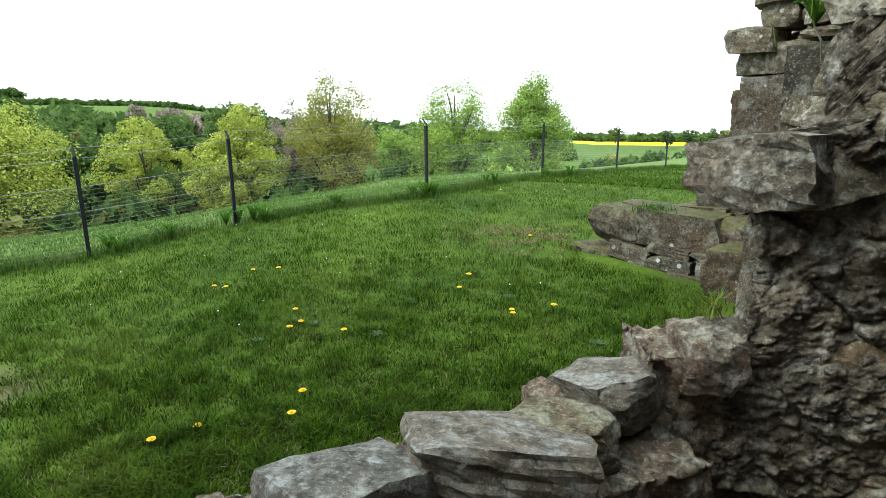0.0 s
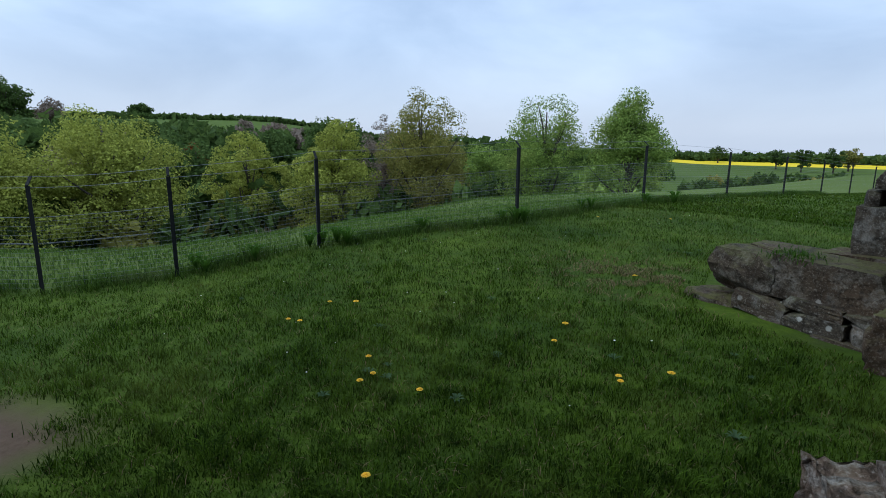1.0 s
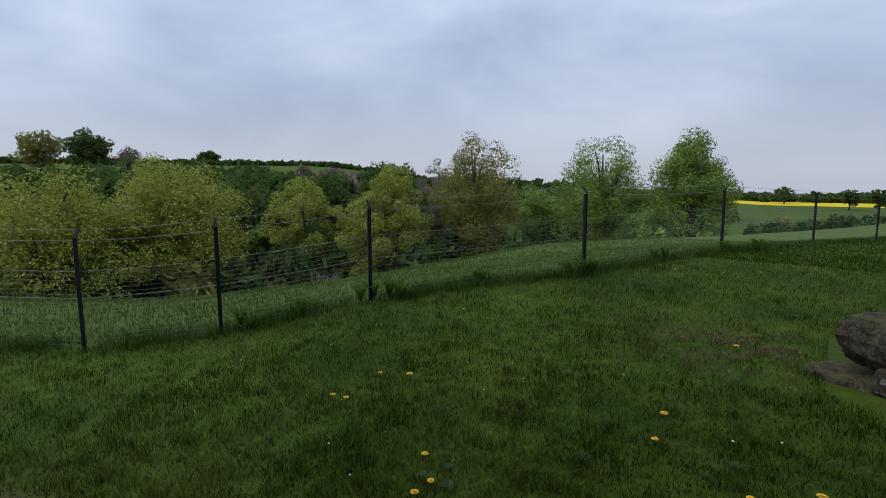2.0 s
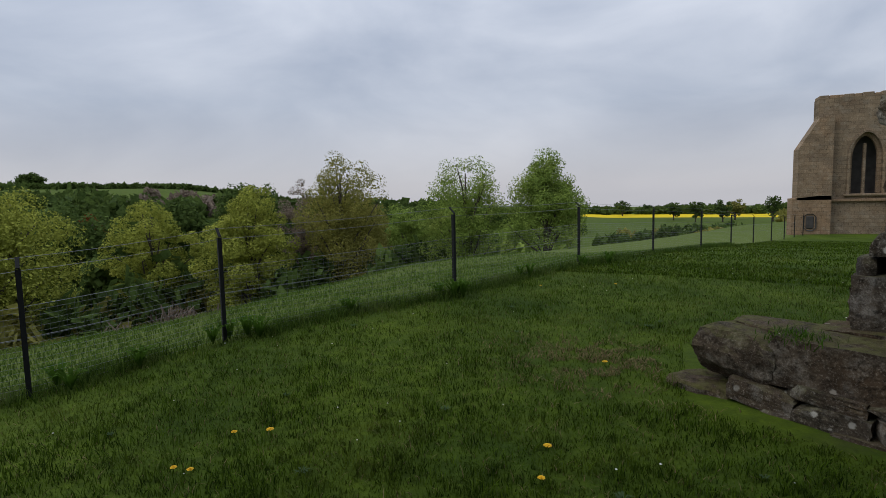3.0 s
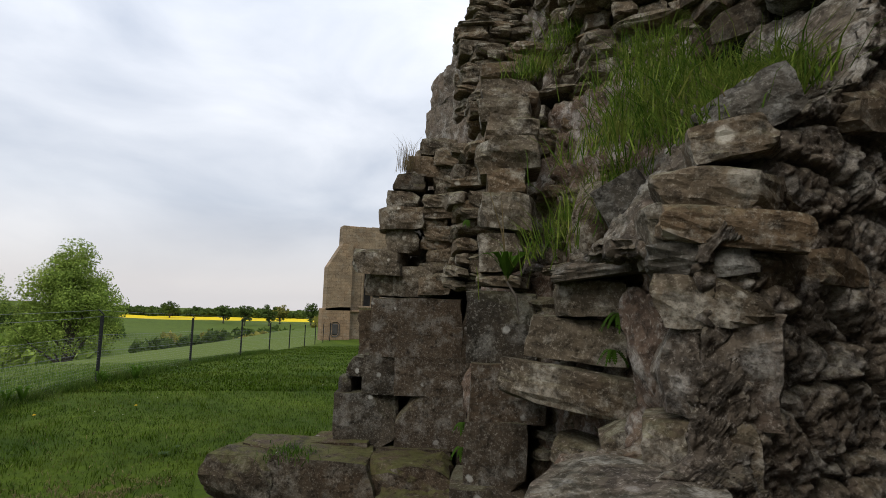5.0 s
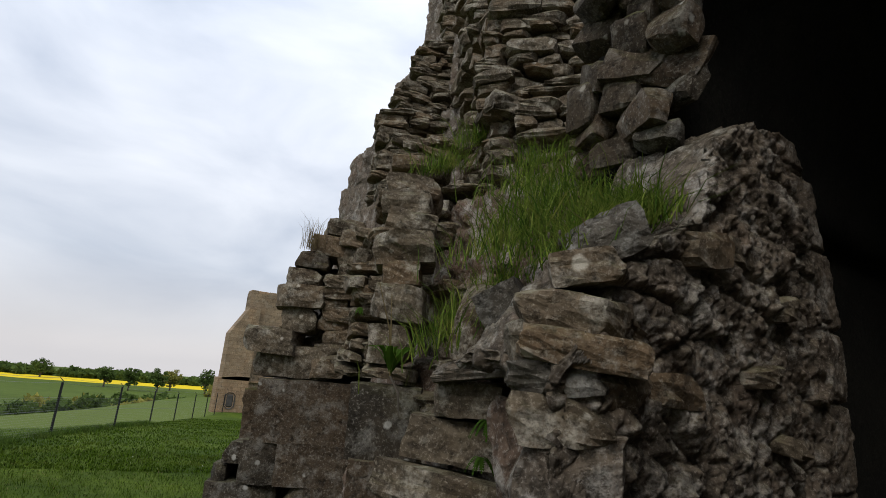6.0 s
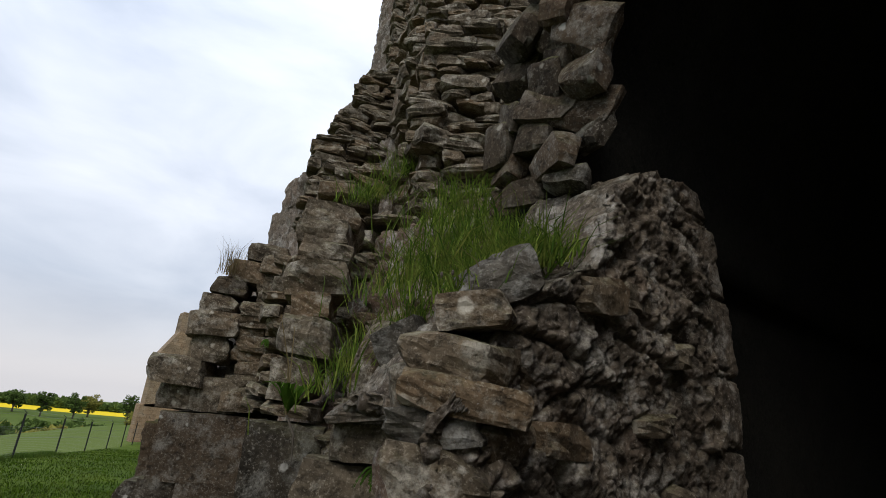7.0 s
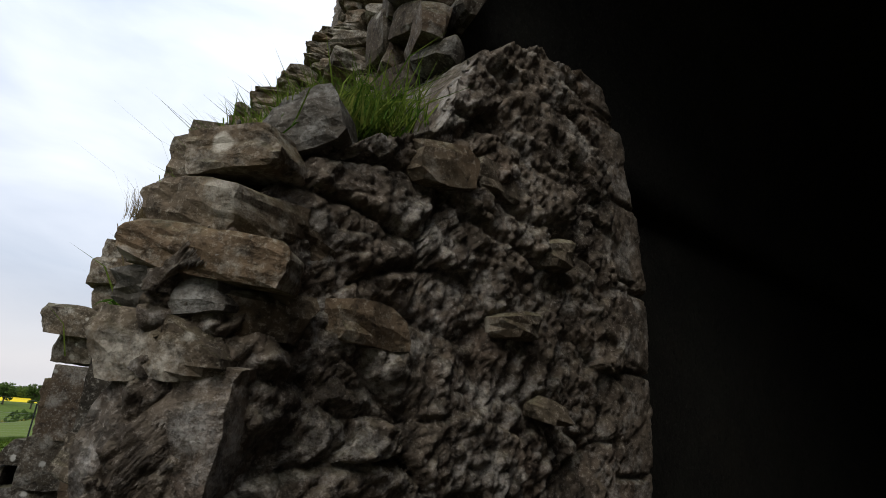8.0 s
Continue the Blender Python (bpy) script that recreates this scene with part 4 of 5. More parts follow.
# ---- fence ----
def fence():
    root = tagged(new("fence"), "wire mesh fence with black steel posts and cranked tops", "fence")
    rng = random.Random(2)
    tops = []
    for i, (x, y) in enumerate(FENCE):
        z = ground_z(x, y)
        a = FENCE[min(i + 1, len(FENCE) - 1)]
        b = FENCE[max(i - 1, 0)]
        d = Vector((a[0] - b[0], a[1] - b[1], 0)).normalized()
        n = Vector((-d.y, d.x, 0))
        lean = Vector((rng.uniform(-0.015, 0.015), rng.uniform(-0.015, 0.015), 0))
        foot, top = Vector((x, y, z - 0.1)), Vector((x, y, z + 1.24)) + lean
        bm = bmesh.new()
        bmesh.ops.create_cube(bm, size=1.0, matrix=Matrix.Translation((0, 0, 0.67)) @ Matrix.Diagonal((0.045, 0.008, 1.34, 1)))
        bmesh.ops.create_cube(bm, size=1.0, matrix=Matrix.Translation((-0.0185, 0.0225, 0.67)) @ Matrix.Diagonal((0.008, 0.037, 1.34, 1)))
        post = part("post", bm, POST, root)
        post.matrix_world = Matrix.Translation(foot) @ Matrix(((d.x, n.x, 0, 0), (d.y, n.y, 0, 0), (0, 0, 1, 0), (0, 0, 0, 1)))
        bm = box_bm((0.034, 0.15, 0.012), (0, 0.055, 0), 0.002)
        arm = part("arm", bm, POST, post)
        arm.matrix_basis = Matrix.Translation((0, 0.0, 1.36)) @ Matrix.Rotation(radians(42), 4, "X")
        tops.append((Vector((x, y, z)), n))
    def strands(levels, radius, sag, name):
        for h, side in levels:
            path = []
            for (p, n), (q, m) in zip(tops, tops[1:]):
                path += [p.lerp(q, t / 6) + Vector((0, 0, h - sag * 4 * (t / 6) * (1 - t / 6))) + n.lerp(m, t / 6) * side for t in range(6)]
            mesh_object(name, *tube(path, radius, 3), WIRE, root)
    strands([(1.34, 0.09), (1.22, 0.03)], 0.0028, 0.025, "barbed_wire")
    strands([(0.88, 0.012), (0.58, 0.012)], 0.0030, 0.012, "line_wire")
    strands([(0.05 + 0.052 * k, 0.010) for k in range(16)], 0.0013, 0.010, "mesh_wire")
    pieces = []
    for (p, n), (q, m) in zip(tops[:9], tops[1:9]):
        count = int((q - p).length / 0.07)
        for k in range(1, count):
            t = k / count
            c = p.lerp(q, t) + n.lerp(m, t) * 0.010
            pieces.append(tube([c + Vector((0, 0, 0.03)), c + Vector((0, 0, 0.87 - 0.04 * t * (1 - t)))], 0.0009, 3))
    tagged(mesh_object("mesh_upright", *joined(pieces), WIRE, root, "fine upright mesh wires"), kind="stuff")


fence()


# ---- church ruin in the distance ----
def church():
    root = tagged(new("church_ruin"), "roofless sandstone church wall with a tall lancet window", "church ruin")
    root.location = (9.0, 42.0, -1.35)
    # front wall with a pointed opening cut through it
    outline = [(0, 0), (11, 0), (11, 8.7), (0, 8.7)]
    cx, half, sill, spring, apex = 2.55, 0.82, 2.75, 5.0, 6.5
    arch = [(cx - half, sill), (cx - half, spring)]
    for k in range(1, 8):
        t = k / 8
        arch.append((cx - half * math.cos(t * math.pi / 2) ** 1.15, spring + (apex - spring) * math.sin(t * math.pi / 2)))
    arch.append((cx, apex))
    arch += [(2 * cx - x, z) for x, z in reversed(arch[:-1])]
    def wall_with_hole(depth, hole, edge):
        verts, faces = [], []
        m = len(hole)
        left, right = hole[:m // 2 + 1], hole[m // 2:]
        for y in (0, depth):
            base = len(verts)
            verts += [(x, y, z) for x, z in hole]
            verts += [(edge[0], y, edge[1]), (edge[2], y, edge[1]), (edge[2], y, edge[3]), (edge[0], y, edge[3]), (hole[m // 2][0], y, edge[3])]
            a = base + m
            polys = [[base + i for i in range(m // 2 + 1)] + [a + 4, a + 3, a], [base + i for i in range(m // 2, m)] + [a + 1, a + 2, a + 4], [base, a, a + 1, base + m - 1]]
            faces += [tuple(p) if y else tuple(reversed(p)) for p in polys]
        n = m + 5
        for i in range(m):
            j = (i + 1) % m
            faces.append((i, j, n + j, n + i))
        for i, j in ((m, m + 1), (m + 1, m + 2), (m + 2, m + 4), (m + 4, m + 3), (m + 3, m)):
            faces.append((i, j, n + j, n + i))
        return verts, faces
    v, f = wall_with_hole(1.3, arch, (0, 0, 11, 8.7))
    mesh_object("wall", v, f, CHURCH, root)
    # moulded frame and the two lights with a mullion
    inner = [(cx + (x - cx) * 0.80, sill + (z - sill) * 0.93 + 0.06) for x, z in arch]
    outer = [(cx + (x - cx) * 1.16, sill + (z - sill) * 1.05 - 0.08) for x, z in arch]
    for name, ring_a, ring_b, y0, y1 in (("window_frame", arch, outer, -0.10, 0.05), ("window_frame", inner, arch, 0.25, 0.5)):
        verts, faces = [], []
        m = len(arch)
        for ring, y in ((ring_a, y0), (ring_b, y0), (ring_a, y1), (ring_b, y1)):
            verts += [(x, y, z) for x, z in ring]
        for i in range(m - 1):
            j = i + 1
            for a, b in ((0, 1), (1, 3), (3, 2), (2, 0)):
                faces.append((a * m + i, a * m + j, b * m + j, b * m + i))
        mesh_object(name, verts, faces, CHURCH, root, "moulded sandstone window surround")
    part("mullion", box_bm((0.16, 0.25, 3.2), (cx, 0.4, sill + 1.5), 0.03), CHURCH, root)
    part("window_sill", box_bm((2.2, 0.35, 0.16), (cx, -0.05, sill - 0.08), 0.04), CHURCH, root)
    # dark panel: the shade inside the window is its base colour
    part("blocking", box_bm((1.8, 0.1, 4.2), (cx, 1.1, sill + 1.8)), DARK, root, "shadowed stone behind the window lights")
    part("string_course", box_bm((11.0, 0.22, 0.18), (5.5, -0.08, 2.35), 0.04), CHURCH, root)
    part("string_course", box_bm((2.0, 1.9, 0.16), (-0.2, 0.7, 2.35), 0.04), CHURCH, root)
    # corner buttress with sloping set-offs
    for name, x0, z0, z1, slope in (("buttress", -1.35, 0.0, 2.5, 0.15), ("buttress", -1.10, 2.4, 5.6, 1.9)):
        bm = bmesh.new()
        prof = [(x0, z0), (0.75, z0), (0.75, z1 + slope), (0.0, z1 + slope), (x0, z1)]
        a = [bm.verts.new((x, -0.45, z)) for x, z in prof]
        b = [bm.verts.new((x, 1.0, z)) for x, z in prof]
        bm.faces.new(a)
        bm.faces.new(list(reversed(b)))
        for i in range(5):
            j = (i + 1) % 5
            bm.faces.new((a[i], b[i], b[j], a[j]))
        bmesh.ops.recalc_face_normals(bm, faces=bm.faces)
        part(name, bm, CHURCH, root)
    # dark box on the buttress face, its colour stands for a recess's shade
    part("arch_recess", box_bm((0.7, 0.2, 1.1), (-0.35, -0.42, 1.0), 0.2), DARK, root)
    # ragged top courses and the scar of a lost wall
    rng = random.Random(11)
    x = 0.0
    while x < 11:
        w = rng.uniform(0.3, 0.8)
        part("top_stone", box_bm((w - 0.03, 1.2, rng.uniform(0.15, 0.45)), (x + w / 2, 0.65, 8.72), 0.03), CHURCH, root)
        x += w
    for k in range(34):
        part("scar_stone", box_bm((rng.uniform(0.25, 0.55), 0.4, 0.17), (4.15 + rng.uniform(-0.25, 0.25), -0.1 + rng.uniform(-0.1, 0.1), 0.2 + k * 0.18), 0.03), CHURCH, root)


church()


# ---- trees ----
def crown_mesh(name, seed, rx, rz, clumps, leaves, size, shape="round", material=None):
    """A crown of many small leaves, gathered in clumps of uneven size with gaps between them. Its foot is at z = 0."""
    rng = np.random.default_rng(seed)
    centres, radii = [], []
    for _ in range(clumps):
        u = rng.normal(size=3)
        u /= np.linalg.norm(u)
        r = rng.uniform(0.45, 0.86) if rng.random() > 0.25 else rng.uniform(0.1, 0.5)
        p = u * r
        h = (p[2] + 1) / 2
        if shape == "cone":
            p[:2] *= 1.25 * (1.05 - h) ** 0.7 + 0.12
        elif shape == "dome":
            p[:2] *= 1.0 if h < 0.55 else 1.0 - 0.5 * (h - 0.55)
        elif shape == "tall":
            p[:2] *= 0.8 + 0.4 * math.sin(3.1 * h)
        centres.append((p[0] * rx, p[1] * rx, (p[2] + 1) * rz))
        radii.append(rng.uniform(0.12, 0.27) * rx)
    centres, radii = np.array(centres), np.array(radii)
    pick = rng.choice(clumps, leaves, p=radii ** 2 / (radii ** 2).sum())
    d = rng.normal(size=(leaves, 3))
    d /= np.linalg.norm(d, axis=1)[:, None]
    d[:, 2] = np.where(d[:, 2] < -0.35, d[:, 2] * 0.7, d[:, 2])
    rad = radii[pick] * rng.uniform(0.55, 1.05, leaves) ** 0.7
    c = centres[pick] + d * rad[:, None] * np.array([1, 1, 0.88])
    nrm = d * 0.9 + rng.normal(size=(leaves, 3)) * 0.55 + np.array([0, 0, 0.35])
    nrm /= np.linalg.norm(nrm, axis=1)[:, None]
    side = np.cross(nrm, rng.normal(size=(leaves, 3)))
    side /= np.linalg.norm(side, axis=1)[:, None]
    up = np.cross(nrm, side)
    s = (size * rng.uniform(0.5, 1.25, leaves))[:, None]
    verts = np.empty((leaves, 4, 3))
    verts[:, 0] = c - side * s * 0.55 - nrm * s * 0.15
    verts[:, 1] = c - up * s * 0.9
    verts[:, 2] = c + side * s * 0.55 - nrm * s * 0.15
    verts[:, 3] = c + up * s * 0.9
    me = bpy.data.meshes.new(name)
    me.from_pydata(verts.reshape(-1, 3).tolist(), [], np.arange(leaves * 4).reshape(-1, 4).tolist())
    me.materials.append(material)
    return me, centres


def tree(x, y, top, height, width, seed, material, label, shape="round", clumps=46, leaves=7000, size=0.34, trunk=0.28, group="trees in the valley"):
    foot = ground_z(x, y)
    near = math.hypot(x, y) < 56
    root = tagged(new("tree"), label, "tree", group)
    root.location = (x, y, foot)
    start = top - height - foot
    start = max(start, 0.3)
    rz = (top - foot - start) / 2 / 0.96
    me, centres = crown_mesh("crown", seed, width / 2 / 1.02, rz, int(clumps * 3.2), int(leaves * (5.0 if near else 1.6)), size * (0.35 if near else 0.6), shape, material=material)
    crown = new("crown", me)
    crown.parent = root
    crown.location = (0, 0, start)
    rng = random.Random(seed)
    total = start + 2 * rz
    wiggle = [Vector((0.15 * noise.noise(Vector((seed, k, 0))) * width * 0.12, 0.15 * noise.noise(Vector((seed, k, 5))) * width * 0.12, total * 0.85 * k / 6 - 0.2)) for k in range(7)]
    r0 = trunk * width / 8
    v, f = tube(wiggle, [r0 * (1.25, 0.95, 0.8, 0.65, 0.5, 0.33, 0.15)[k] for k in range(7)], 8)
    mesh_object("trunk", v, f, BARK, root, smooth=True)
    limbs = []
    for c in centres[:: max(1, len(centres) // 26)]:
        end = Vector(c) + Vector((0, 0, start))
        t = min(0.8, max(0.15, (end.z / total) - 0.22))
        a = wiggle[0].lerp(wiggle[-1], t)
        mid = a.lerp(end, 0.5) + Vector((rng.uniform(-0.3, 0.3), rng.uniform(-0.3, 0.3), rng.uniform(0, 0.5)))
        limbs.append(tube([a, mid, end], [r0 * 0.4, r0 * 0.24, r0 * 0.07], 5))
    mesh_object("branchwork", *joined(limbs), BARK, root)
    return root


LEAF_YELLOW = leaf_material("young_sycamore_leaves", (0.223, 0.256, 0.045), (0.446, 0.475, 0.088), tip=(0.500, 0.500, 0.106), patch=0.35)
LEAF_GREEN = leaf_material("fresh_green_leaves", (0.162, 0.237, 0.050), (0.331, 0.438, 0.088), tip=(0.405, 0.450, 0.112), patch=0.3)
LEAF_DARK = leaf_material("dark_green_leaves", (0.062, 0.100, 0.026), (0.120, 0.175, 0.042), patch=0.4)
LEAF_OLIVE = leaf_material("olive_budding_leaves", (0.190, 0.190, 0.045), (0.340, 0.315, 0.075), tip=(0.280, 0.262, 0.080), patch=0.4)
LEAF_GREY = leaf_material("bare_grey_twigs", (0.178, 0.136, 0.101), (0.324, 0.261, 0.204), patch=0.6)
LEAF_COPPER = leaf_material("copper_leaves", (0.17, 0.055, 0.018), (0.25, 0.085, 0.025), patch=0.6)

YOUNG = "spreading sycamore with fresh yellow-green leaves"
tree(-39.8, 13.4, 2.9, 15.0, 12.5, 31, LEAF_YELLOW, YOUNG, "dome", 60, 8000)
tree(-39.6, 21.6, 3.9, 15.0, 12.2, 32, LEAF_YELLOW, "broad sycamore with domed yellow-green crown", "dome", 70, 9500, 0.36)
tree(-37.8, 32.6, 2.7, 13.0, 7.6, 33, LEAF_YELLOW, "slender yellow-green tree in the wooded valley", "tall", 40, 6000, 0.32)
tree(-29.5, 34.2, 3.5, 13.0, 7.4, 34, LEAF_YELLOW, "tall yellow-green tree with ragged top", "tall", 44, 6500, 0.32)
tree(-23.9, 38.5, 5.7, 14.0, 9.0, 35, LEAF_OLIVE, "sparse olive-brown oak just coming into leaf", "round", 60, 6000, 0.28)
tree(-26.0, 43.5, 2.6, 12.0, 8.5, 36, LEAF_OLIVE, "olive-brown tree at the wood's edge", "round", 46, 6000, 0.32)
tree(-23.5, 50.5, 2.0, 12.0, 8.0, 37, LEAF_GREEN, "green tree in the wooded valley", "dome", 46, 6000, 0.34)
tree(-15.9, 45.8, 5.6, 12.5, 9.0, 138, LEAF_GREEN, "light airy tree with fresh green leaves", "round", 60, 6500, 0.28)
tree(-9.3, 47.6, 5.4, 9.2, 8.0, 39, LEAF_GREEN, "cone-shaped fresh green lime tree", "cone", 90, 8500, 0.28)
tree(-18.6, 52.0, 1.6, 10.0, 8.0, 40, LEAF_DARK, "dark green tree behind the wood's edge", "dome", 40, 5000, 0.36)
tree(-57.0, 38.5, 2.0, 13.0, 13.0, 41, LEAF_DARK, "dark green tree on the far side of the valley", "dome", 50, 6000, 0.5)
tree(-51.5, 46.5, 2.2, 13.0, 12.0, 42, LEAF_DARK, "dark green tree on the far side of the valley", "dome", 50, 6000, 0.5)
tree(-51.0, 60.0, 4.4, 13.0, 13.0, 43, LEAF_DARK, "dark green tree on the far side of the valley", "dome", 50, 6000, 0.5)
tree(-40.0, 62.0, 3.6, 12.0, 12.0, 44, LEAF_DARK, "dark green tree on the far side of the valley", "dome", 44, 5000, 0.5)
tree(-61.0, 30.0, 1.0, 10.0, 10.0, 45, LEAF_GREY, "bare grey-brown tree across the valley", "round", 50, 4000, 0.3)
tree(-61.5, 44.4, 0.6, 5.0, 5.0, 46, LEAF_COPPER, "small copper-leaved bush across the valley", "dome", 20, 1800, 0.3)
tree(-138.5, 56.0, 13.2, 11.0, 11.0, 47, LEAF_DARK, "round dark tree on the hill's skyline", "round", 40, 5000, 0.55, group="skyline trees")
tree(-150.5, 50.0, 13.2, 10.0, 13.0, 48, LEAF_OLIVE, "half-bare tree on the hill's skyline", "dome", 30, 2600, 0.6, group="skyline trees")
tree(-145.0, 67.0, 9.9, 6.0, 8.0, 49, LEAF_GREY, "bare rounded tree on the hill's skyline", "dome", 30, 2200, 0.4, group="skyline trees")
tree(-179.0, 109.0, 11.6, 6.0, 10.0, 50, LEAF_DARK, "low round tree on the hill's skyline", "dome", 30, 3000, 0.6, group="skyline trees")
tree(-41.5, 4.5, 2.5, 14.0, 12.0, 51, LEAF_YELLOW, YOUNG, "dome", 60, 7000)
tree(-30.5, 42.5, 4.2, 13.0, 5.5, 52, LEAF_GREY, "thin half-bare tree in the wooded valley", "tall", 34, 3000, 0.26)


def woodland_floor():
    """Undergrowth that closes the wood below the crowns: bare twiggy shrubs and dark leaves in the shade."""
    rng = np.random.default_rng(77)
    for material, seed, count, z_up, size, label in ((LEAF_GREY, 1, 40, 2.2, 0.24, "bare twiggy undergrowth below the trees"), (LEAF_DARK, 2, 90, 4.5, 0.42, "dark leafy undergrowth in the wood"),
                                                     (LEAF_OLIVE, 3, 30, 3.5, 0.34, "olive budding shrubs below the trees")):
        verts = []
        for _ in range(count):
            a = radians(rng.uniform(24, 90))
            d = rng.uniform(36, 44) if material is LEAF_GREY else rng.uniform(40, 66)
            x, y = -d * math.sin(a), d * math.cos(a)
            r = rng.uniform(1.6, 3.2)
            h = rng.uniform(0.6, 1.0) * z_up
            n = 420
            u = rng.normal(size=(n, 3))
            u /= np.linalg.norm(u, axis=1)[:, None]
            c = np.array([x, y, ground_z(x, y) + h * 0.8]) + u * np.array([r, r, h]) * rng.uniform(0.5, 1.05, (n, 1))
            s = rng.normal(size=(n, 3)) * size * 0.5
            t = rng.normal(size=(n, 3)) * size * (0.5 if material is not LEAF_GREY else 0.9)
            if material is LEAF_GREY:
                s *= 0.25
                t[:, 2] = np.abs(t[:, 2]) * 1.6 + 0.15
            verts.append(np.stack([c - s - t, c + s - t * 0.6, c + s + t, c - s + t * 0.7], 1))
        v = np.concatenate(verts).reshape(-1, 3)
        ob = mesh_object("undergrowth", v.tolist(), np.arange(len(v)).reshape(-1, 4).tolist(), material)
        tagged(ob, label, "undergrowth", kind="stuff")


woodland_floor()


def hedges():
    """Hedges and far tree lines between the fields, and the wood's edge on the skyline."""
    rng = np.random.default_rng(5)
    def line(name, a0, a1, d0, d1, h, count, size, material, label, spread=3.0):
        verts = []
        for _ in range(count):
            t = rng.random()
            a = radians(a0 + (a1 - a0) * t)
            d = d0 + (d1 - d0) * t + rng.normal() * spread
            x, y = -d * math.sin(a), d * math.cos(a)
            r = h * rng.uniform(0.35, 0.8)
            n = 90
            u = rng.normal(size=(n, 3))
            u /= np.linalg.norm(u, axis=1)[:, None]
            c = np.array([x, y, ground_z(x, y) + r * 0.7]) + u * np.array([r * 1.2, r * 1.2, r]) * rng.uniform(0.6, 1.0, (n, 1))
            s = rng.normal(size=(n, 3)) * size
            p = rng.normal(size=(n, 3)) * size
            verts.append(np.stack([c - s, c - p, c + s, c + p], 1))
        v = np.concatenate(verts).reshape(-1, 3)
        ob = mesh_object(name, v.tolist(), np.arange(len(v)).reshape(-1, 4).tolist(), material)
        tagged(ob, label, "hedge", kind="stuff")
    line("hedge", 9, -30, 326, 331, 3.6, 230, 0.6, LEAF_DARK, "far dark tree line behind the yellow field", 6)
    line("hedge", 6, -2, 62, 58, 1.6, 30, 0.22, LEAF_DARK, "low dark hedge below the bank", 1.0)
    line("hedge", 4, -14, 88, 96, 1.7, 46, 0.25, LEAF_OLIVE, "scrubby olive hedge in the lower field", 4)
    line("hedge", -2, -22, 130, 150, 2.4, 40, 0.3, LEAF_DARK, "dark scrub between the far fields", 6)
    line("hedge", 82, 30, 188, 196, 1.2, 480, 0.4, LEAF_DARK, "dark hedge along the hill's skyline", 3)
    line("hedge", 96, 52, 96, 112, 4.5, 150, 0.45, LEAF_DARK, "dark wood on the far slope of the valley", 10)
    line("hedge", 60, 8, 110, 130, 3.2, 150, 0.5, LEAF_DARK, "dark wood across the valley", 14)
    line("hedge", 60, 12, 120, 140, 3.0, 60, 0.4, LEAF_GREY, "bare grey wood across the valley", 14)
    line("hedge", 30, 10, 66, 80, 3.5, 90, 0.4, LEAF_GREEN, "green wood's edge across the valley", 6)


hedges()
for k, (x, y, h, w, m) in enumerate(((12, 246, 9.0, 7.0, LEAF_DARK), (4, 262, 8.0, 9.0, LEAF_DARK), (22, 247, 9.0, 8.0, LEAF_DARK), (40, 250, 10, 9, LEAF_DARK), (28, 262, 9, 9, LEAF_OLIVE),
                                     (-20, 300, 8, 10, LEAF_DARK), (55, 262, 9, 10, LEAF_DARK), (70, 250, 10, 9, LEAF_DARK))):
    tree(x, y, ground_z(x, y) + h, h * 0.9, w, 60 + k, m, "small round tree standing among the far fields", "round", 18, 1200, 0.7, group="field trees")


# ---- grass and small plants ----
def blades(name, points, height, width, lean, material, label, seed, kind="stuff", category="grass", parent=None, bend=0.5):
    """Grass as single bent blades: points is an array of feet (x, y, z)."""
    rng = np.random.default_rng(seed)
    n = len(points)
    h = (height * rng.uniform(0.45, 1.25, n))[:, None]
    a = rng.uniform(0, 2 * math.pi, n)
    side = np.stack([np.cos(a), np.sin(a), np.zeros(n)], 1)
    b = a + rng.uniform(0.6, 2.5, n)
    tip = np.stack([np.cos(b), np.sin(b), np.zeros(n)], 1) * (lean * rng.uniform(0.2, 1.4, n))[:, None] * h
    w = (width * rng.uniform(0.6, 1.3, n))[:, None]
    up = np.array([0, 0, 1.0])
    p = np.asarray(points, float)
    v = np.empty((n, 5, 3))
    v[:, 0], v[:, 1] = p - side * w, p + side * w
    mid = p + tip * 0.35 + up * h * 0.6
    v[:, 2], v[:, 3] = mid + side * w * 0.75, mid - side * w * 0.75
    v[:, 4] = p + tip + up * h * (1.0 - bend * 0.25)
    i = np.arange(n) * 5
    me = bpy.data.meshes.new(name)
    quads = np.stack([i, i + 1, i + 2, i + 3], 1)
    tris = np.stack([i + 3, i + 2, i + 4], 1)
    me.from_pydata(v.reshape(-1, 3).tolist(), [], quads.tolist() + tris.tolist())
    me.materials.append(material)
    ob = new(name, me)
    if parent:
        ob.parent = parent
    else:
        tagged(ob, label, category, kind=kind)
    return ob


